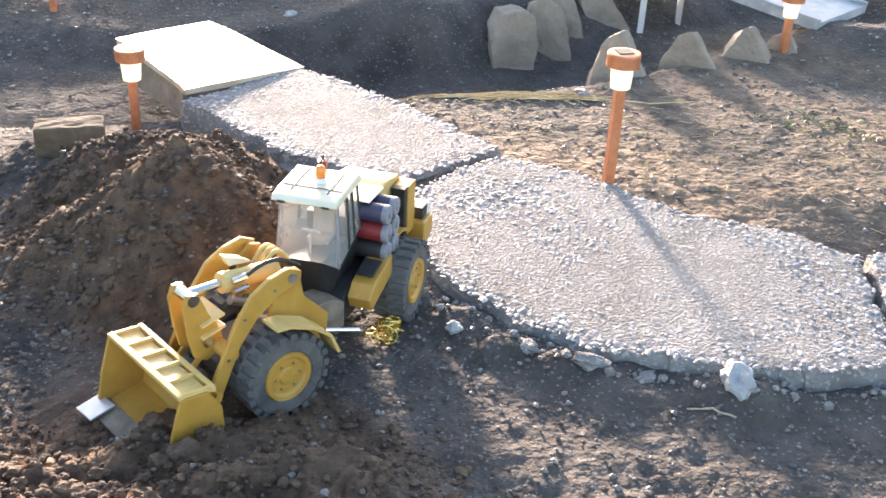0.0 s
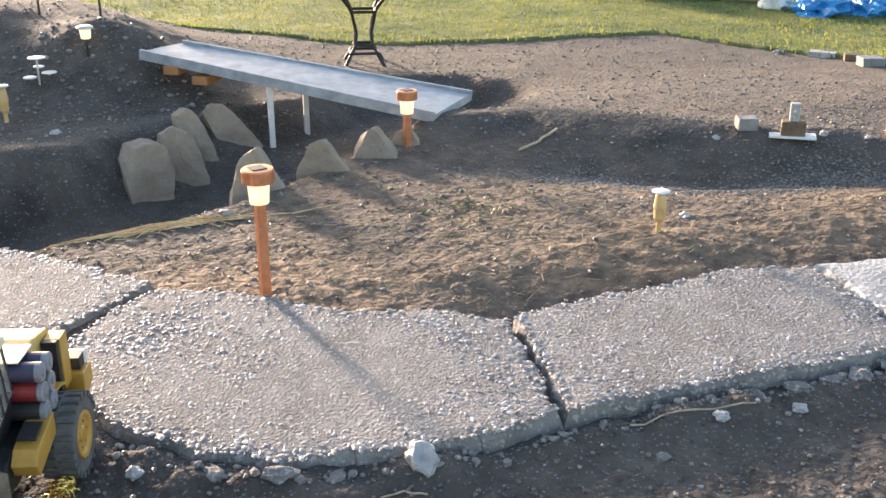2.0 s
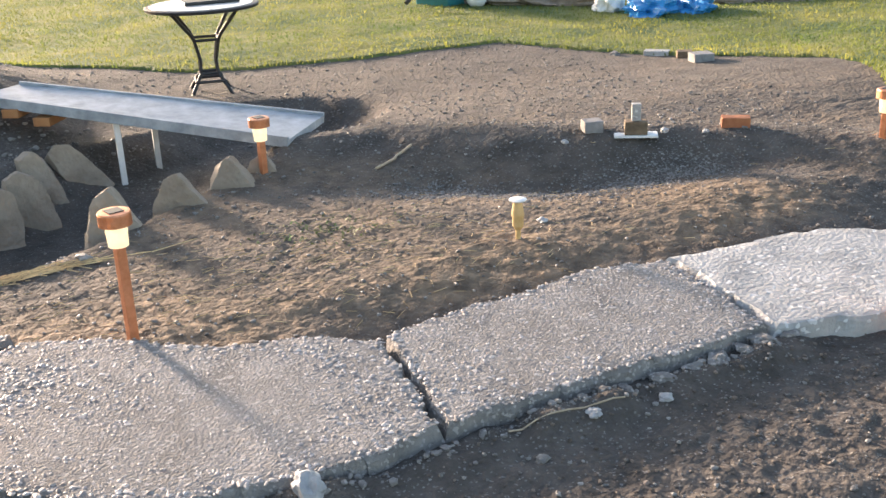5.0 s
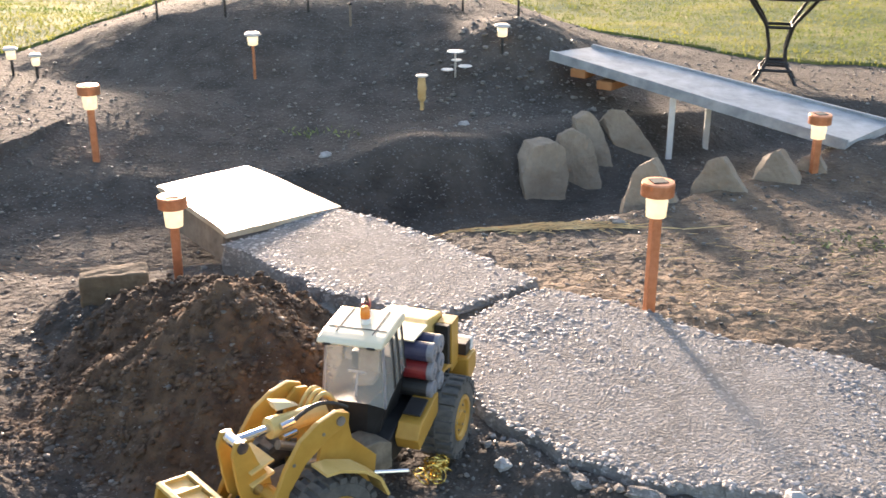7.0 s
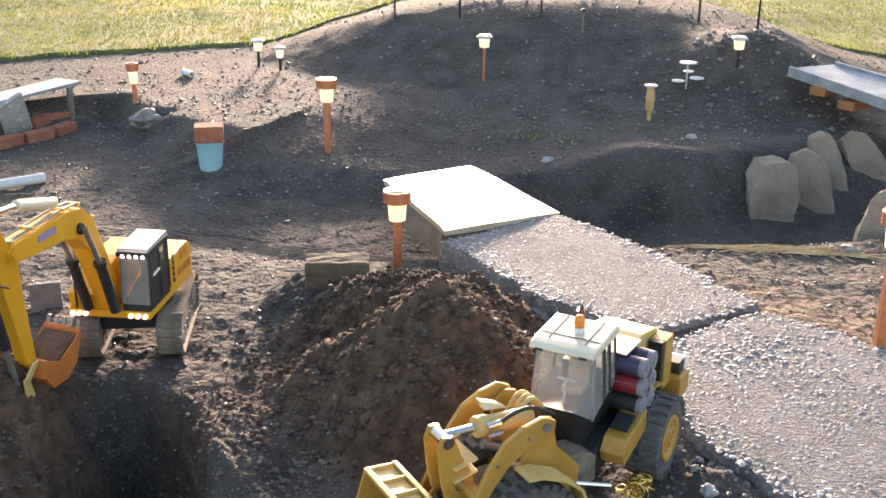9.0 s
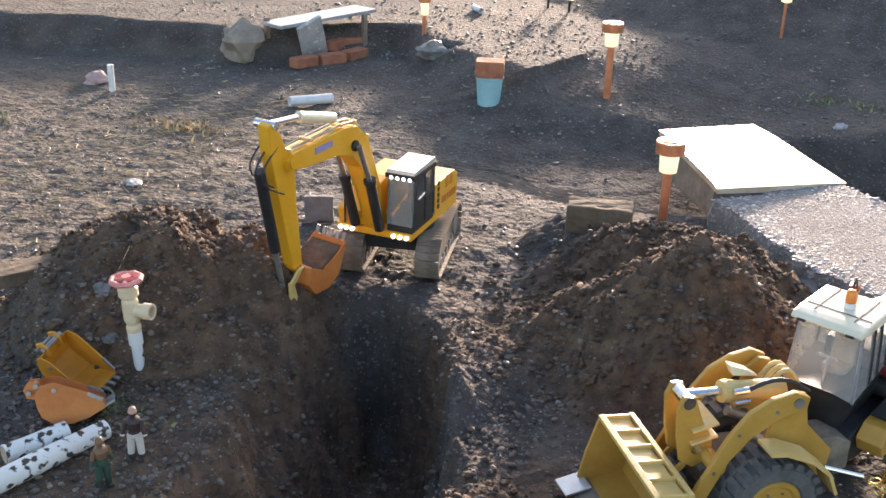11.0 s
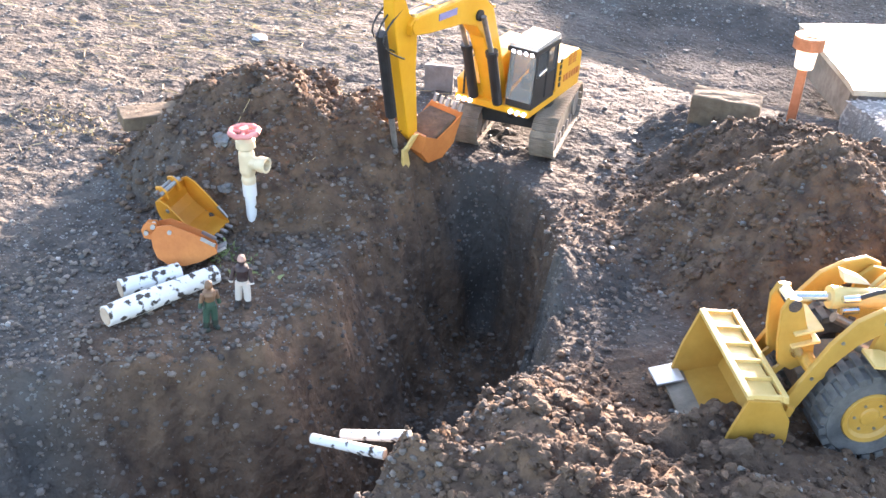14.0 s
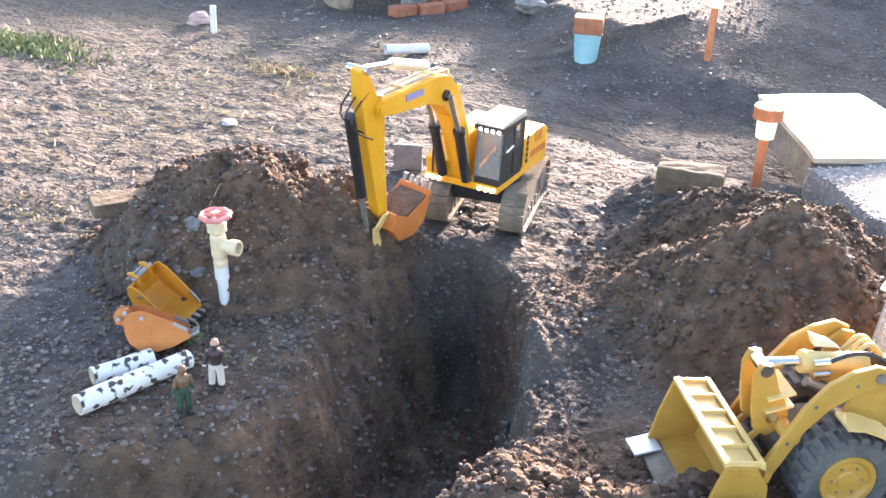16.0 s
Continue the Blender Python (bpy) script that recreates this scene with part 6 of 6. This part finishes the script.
# ---- spare digging buckets ----
def spare_bucket(m, w, material, label):
    th = thing("spare_bucket", m, label, "excavator bucket", "spare buckets")
    outer = [(-0.056, 0.062), (-0.054, 0.038), (-0.048, 0.020), (-0.030, 0.005), (0.000, 0.000), (0.030, 0.006), (0.062, 0.020)]
    inner = [(0.061, 0.024), (0.029, 0.010), (0.000, 0.004), (-0.028, 0.009), (-0.044, 0.022), (-0.050, 0.038), (-0.052, 0.062)]
    bm = bmesh.new()
    prism(bm, outer + inner, -w / 2, w / 2)
    part("shell", bm, material, th)
    for s in (-1, 1):
        bm = bmesh.new()
        prism(bm, outer + [(0.056, 0.036), (0.034, 0.052), (0.004, 0.068), (-0.022, 0.080), (-0.044, 0.078)], s * (w / 2 + 0.0012) - 0.0012, s * (w / 2 + 0.0012) + 0.0012)
        plate = part("side_plate", bm, material, th)
        bm = bmesh.new()
        rod(bm, (-0.022, s * (w / 2 + 0.001), 0.066), (-0.022, s * (w / 2 + 0.006), 0.066), 0.0042, seg=12)
        part("bolt", bm, STEEL, plate, "bright steel bolt")
        bm = bmesh.new()
        box(bm, (0.030, 0.004, 0.007), (0.046, s * (w / 2 + 0.001), 0.042), (0, 32, 0), 0.001)
        part("cutting_edge", bm, STEEL, plate, "worn steel edge")
    for s in (-0.016, 0.016):
        bm = bmesh.new()
        prism(bm, [(-0.050, 0.050), (-0.070, 0.056), (-0.074, 0.072), (-0.062, 0.084), (-0.046, 0.082), (-0.040, 0.062)], s - 0.002, s + 0.002)
        part("hanger", bm, material, th)
    for x, z in ((-0.065, 0.066), (-0.052, 0.076)):
        bm = bmesh.new()
        rod(bm, (x, -0.026, z), (x, 0.026, z), 0.0045, seg=12)
        part("pin", bm, STEEL, th, "steel pin")
    for k in range(5):
        yy = -w / 2 + w * (k + 0.5) / 5
        bm = bmesh.new()
        box(bm, (0.022, w * 0.09, 0.005), (0.068, yy, 0.024), (0, -22, 0), 0.001)
        part("tooth", bm, STEEL, th, "bare steel tooth")
    return th


AMBER = mat("amber_paint", (0.52, 0.21, 0.012), (0.66, 0.30, 0.03), scale=16, rough=0.5)
spare_bucket(pose(-1.000, 0.855, ground_z(-1.000, 0.855) + 0.006, -18, -2, 47) @ Matrix.Scale(0.72, 4), 0.062, RUST, "scuffed orange spare bucket lying on the soil")
spare_bucket(pose(-1.066, 0.928, ground_z(-1.066, 0.928) + 0.016, 22, 20, 8) @ Matrix.Scale(0.73, 4), 0.072, AMBER, "yellow-orange spare bucket with steel teeth")


# ---- two toy figures, plain shapes ----
def toy_figure(x, y, h, yaw, material, label, arms):
    bm = bmesh.new()
    s = h / 0.095
    for side in (-1, 1):
        rod(bm, (0, side * 0.009, 0.0), (0, side * 0.006, 0.046), 0.0052, 0.0068, 12)
        box(bm, (0.016, 0.009, 0.006), (0.004, side * 0.009, 0.003), bevel=0.002)
        rod(bm, (0, side * 0.012, 0.074), (0.006 * arms, side * 0.018, 0.048), 0.0042, 0.0036, 10)
    lathe(bm, [(0.009, 0.044), (0.010, 0.050), (0.009, 0.058), (0.0125, 0.072), (0.010, 0.078), (0.004, 0.081)], 14)
    lathe(bm, [(0.003, 0.080), (0.0068, 0.084), (0.0072, 0.090), (0.0050, 0.096), (0.002, 0.098)], 14)
    bmesh.ops.scale(bm, vec=(s, s, s), verts=bm.verts)
    ob = finish("toy_figure", bm, material, smooth=False)
    ob.matrix_basis = pose(x, y, ground_z(x, y) - 0.001, 0, 0, yaw)
    return tagged(ob, label, "toy figure")


def banded(name, bands):
    """Plain plastic painted in bands of height."""
    m = mat(name, (0.3, 0.3, 0.3), (0.35, 0.35, 0.35), scale=40, rough=0.55)
    nt = m.node_tree
    co = nt.nodes["Texture Coordinate"]
    sp = nt.nodes.new("ShaderNodeSeparateXYZ")
    nt.links.new(co.outputs["Object"], sp.inputs[0])
    mr = nt.nodes.new("ShaderNodeMapRange")
    mr.inputs["From Max"].default_value = 0.1
    nt.links.new(sp.outputs[2], mr.inputs[0])
    ra = nt.nodes.new("ShaderNodeValToRGB")
    ra.color_ramp.interpolation = "CONSTANT"
    for k, (p, c) in enumerate(bands):
        e = ra.color_ramp.elements[k] if k < 2 else ra.color_ramp.elements.new(p)
        e.position, e.color = p, (*c, 1)
    nt.links.new(mr.outputs[0], ra.inputs[0])
    nt.links.new(ra.outputs[0], nt.nodes["Principled BSDF"].inputs["Base Color"])
    return m


toy_figure(-0.872, 0.838, 0.074, -60, banded("toy_paint_pale", [(0.0, (0.05, 0.04, 0.035)), (0.09, (0.62, 0.56, 0.50)), (0.40, (0.05, 0.03, 0.03)), (0.68, (0.52, 0.30, 0.22))]),
           "small toy figure with pale legs and dark top", 1)
toy_figure(-0.866, 0.776, 0.068, -20, banded("toy_paint_green", [(0.0, (0.03, 0.04, 0.03)), (0.12, (0.035, 0.075, 0.05)), (0.42, (0.20, 0.11, 0.06)), (0.70, (0.42, 0.25, 0.18))]),
           "small toy figure with dark green legs", 0)

# ---- table on the far edge of the soil ----
tx, ty = 1.150, 3.860
table = thing("folding_table", pose(tx, ty, ground_z(tx, ty), 0, 0, -14), "small round dark metal table with splayed legs", "table")
h = 0.322
bm = bmesh.new()
lathe(bm, [(0.195, h - 0.014), (0.205, h - 0.012), (0.207, h - 0.003), (0.201, h)], 40)
part("tabletop", bm, BLACK, table, "dark round top with a bright rim")
bm = bmesh.new()
lathe(bm, [(0.186, h + 0.0002), (0.185, h + 0.002)], 40)
part("glass_inset", bm, SILVER, table, "pale shiny inset")
bm = bmesh.new()
box(bm, (0.20, 0.12, 0.012), (0.03, 0.02, h + 0.008), (0, 0, 8), 0.003)
part("tray", bm, BLACK, table, "dark tray")
for k in range(4):
    a = math.pi / 4 + k * math.pi / 2
    ca, sa = math.cos(a), math.sin(a)
    bm = bmesh.new()
    pipe(bm, [(0.165 * ca, 0.165 * sa, h - 0.012), (0.075 * ca, 0.075 * sa, h - 0.105), (0.062 * ca, 0.062 * sa, h - 0.125), (0.040 * ca, 0.040 * sa, h - 0.20), (0.045 * ca, 0.045 * sa, h - 0.25),
              (0.11 * ca, 0.11 * sa, -0.01)], 0.0065, 10)
    part("leg", bm, BLACK, table)
for rr, zz in ((0.064, h - 0.125), (0.045, h - 0.25), (0.075, 0.045)):
    bm = bmesh.new()
    q = [(rr * math.cos(math.pi / 4 + k * math.pi / 2), rr * math.sin(math.pi / 4 + k * math.pi / 2), zz) for k in range(5)]
    pipe(bm, q, 0.0055, 8)
    part("brace_ring", bm, BLACK, table)

# ---- clutter on the lawn ----
BLUE = mat("blue_tarp", (0.010, 0.17, 0.42), (0.03, 0.28, 0.58), scale=9, rough=0.35, bump=0.006, bscale=25)
TEAL = mat("teal_plastic", (0.015, 0.15, 0.16), (0.03, 0.24, 0.26), scale=9, rough=0.45)


def crumpled(name, x, y, size, material, label, category, seed, flat_z=None):
    bm = bmesh.new()
    bmesh.ops.create_icosphere(bm, subdivisions=4, radius=1.0)
    for v in bm.verts:
        d = v.co.normalized()
        n = noise.noise(d * 2.2 + Vector((seed * 5.1, 0, 3))) * 0.45 + abs(noise.noise(d * 6 + Vector((seed, 2, 0)))) * 0.22
        v.co = Vector((d.x * size[0], d.y * size[1], max(d.z, -0.25) * size[2])) * (0.85 + n)
    ob = finish(name, bm, material)
    ob.matrix_basis = pose(x, y, ground_z(x, y) + size[2] * 0.22, 0, 0, seed * 31)
    return tagged(ob, label, category)


crumpled("tarp", 3.52, 4.20, (0.20, 0.13, 0.075), BLUE, "crumpled bright blue tarpaulin on the lawn", "tarpaulin", 1)
crumpled("tarp", 3.73, 4.12, (0.16, 0.11, 0.075), BLUE, "smaller crumpled blue tarpaulin beside the other", "tarpaulin", 2)
crumpled("white_sack", 3.42, 4.40, (0.09, 0.08, 0.09), WHITE, "crumpled white plastic sack on the lawn", "sack", 3)
crumpled("brush_pile", 3.30, 4.90, (0.42, 0.18, 0.10), OLDWOOD, "dark heap of old branches on the lawn", "brush heap", 4)
crumpled("brush_pile", 4.35, 4.15, (0.40, 0.20, 0.07), OLDWOOD, "low dark heap of branches on the lawn", "brush heap", 5)
gx0, gy0 = 2.98, 5.28
cart = thing("green_tub", pose(gx0, gy0, ground_z(gx0, gy0), 0, 0, 20), "dark teal plastic tub on the lawn", "tub")
bm = bmesh.new()
prism(bm, [(-0.15, 0.0), (0.15, 0.0), (0.19, 0.20), (-0.19, 0.20)], -0.12, 0.12, 0.01)
part("body", bm, TEAL, cart)
bm = bmesh.new()
rod(bm, (-0.18, 0.0, 0.16), (-0.36, 0.0, 0.05), 0.012, seg=10)
part("handle", bm, BLACK, cart)
bm = bmesh.new()
bmesh.ops.create_uvsphere(bm, u_segments=20, v_segments=14, radius=0.055)
for v in bm.verts:
    v.co.z *= 0.97
ball = finish("white_ball", bm, WHITE, smooth=True)
ball.matrix_basis = pose(3.00, 5.02, ground_z(3.0, 5.02) + 0.052)
tagged(ball, "white ball lying beside the teal tub", "ball")


# ---- twigs, straw and weeds ----
def twig(a, b, r, label, bend=0.02):
    bm = bmesh.new()
    pts = []
    for k in range(9):
        u = k / 8
        x, y = a[0] + (b[0] - a[0]) * u + bend * math.sin(6 * u), a[1] + (b[1] - a[1]) * u + bend * 0.6 * math.sin(4 * u + 1)
        pts.append((x, y, ground_z(x, y) + r * 1.3))
    pipe(bm, pts, r, 7)
    ob = finish("twig", bm, DRYTWIG)
    return tagged(ob, label, "twig", "twigs")


DRYTWIG = mat("dry_twig", (0.32, 0.25, 0.17), (0.48, 0.39, 0.28), scale=60, rough=0.85)
twig((1.141, 2.404), (1.287, 2.493), 0.0035, "pale dry twig on the bank")
twig((0.355, 1.10), (0.415, 1.088), 0.0015, "thin pale twig beside the path", 0.004)
twig((0.93, 1.10), (0.74, 1.135), 0.0015, "thin pale twig along the path", 0.006)
STRAW = mat("straw", (0.42, 0.29, 0.14), (0.60, 0.45, 0.24), scale=20, rough=0.8, island=0.4)
WEED = mat("weed_leaf", (0.12, 0.15, 0.05), (0.27, 0.29, 0.12), scale=15, rough=0.7, island=0.4)


def strand_cloud(name, n, cx, cy, rx, ry, turn, length, width, material, label):
    """Dry stalks lying on the soil."""
    u, v = rng.normal(0, 0.5, n) * rx, rng.normal(0, 0.5, n) * ry
    c, s = math.cos(turn), math.sin(turn)
    x, y = cx + u * c - v * s, cy + u * s + v * c
    a = turn + rng.normal(0, 0.5, n)
    L = length * (0.4 + rng.random(n))
    dx, dy = np.cos(a) * L / 2, np.sin(a) * L / 2
    p = np.stack([x - dx, y - dy, terrain(x - dx, y - dy) + 0.003], 1)
    q = np.stack([x + dx, y + dy, terrain(x + dx, y + dy) + 0.003], 1)
    w = np.stack([-np.sin(a), np.cos(a), np.zeros(n)], 1) * width
    up = np.array([0, 0, width * 1.4])
    co = np.stack([p - w, p + w, p + up, q - w, q + w, q + up], 1).reshape(-1, 3)
    k = np.arange(n)[:, None] * 6
    f = np.concatenate([k + np.array(t) for t in ([0, 3, 5], [0, 5, 2], [1, 2, 5], [1, 5, 4])])
    me = bpy.data.meshes.new(name)
    me.from_pydata(co.tolist(), [], f.tolist())
    me.materials.append(material)
    return tagged(new(name, me), label, "straw", kind="stuff")


strand_cloud("straw", 420, 0.06, 2.13, 0.26, 0.025, 0.03, 0.09, 0.0011, STRAW, "dry straw along the rim of the ditch")
strand_cloud("straw_litter", 600, 0.75, 1.85, 0.9, 0.30, 0.0, 0.022, 0.0006, STRAW, "scattered bits of straw on the dry soil")
strand_cloud("far_litter", 900, -1.7, 1.7, 0.5, 0.7, 0.4, 0.025, 0.0008, STRAW, "scattered bits of straw on the dry soil")
strand_cloud("root_litter", 260, -0.85, 2.05, 0.32, 0.06, 0.05, 0.05, 0.0009, OLDWOOD, "grey roots and stalks at the edge of the ditch")


def weeds(name, n, cx, cy, rx, ry, label, height=0.014, material=None):
    x, y = cx + rng.normal(0, 0.45, n) * rx, cy + rng.normal(0, 0.45, n) * ry
    return tuft_cloud(name, np.stack([x, y, terrain(x, y)], 1), height, 0.0028, material or WEED, label, "weeds", 1.6)


weeds("weeds", 170, 0.83, 2.02, 0.22, 0.12, "sparse pale green weeds on the dry soil", 0.005)
weeds("weeds", 800, -2.37, 1.68, 0.25, 0.10, "patch of green weeds on the far soil")
weeds("weeds", 160, -1.75, 1.93, 0.14, 0.06, "yellowish weeds on the soil", 0.012, STRAW)
weeds("weeds", 45, -0.40, 2.92, 0.12, 0.05, "pale green weeds on the slope", 0.012)
weeds("weeds", 120, -0.98, 0.90, 0.09, 0.04, "low grey-green weeds beside the buckets", 0.006)
weeds("weeds", 90, -1.50, 1.02, 0.12, 0.10, "yellow-green weeds beside the flat brick", 0.006, STRAW)
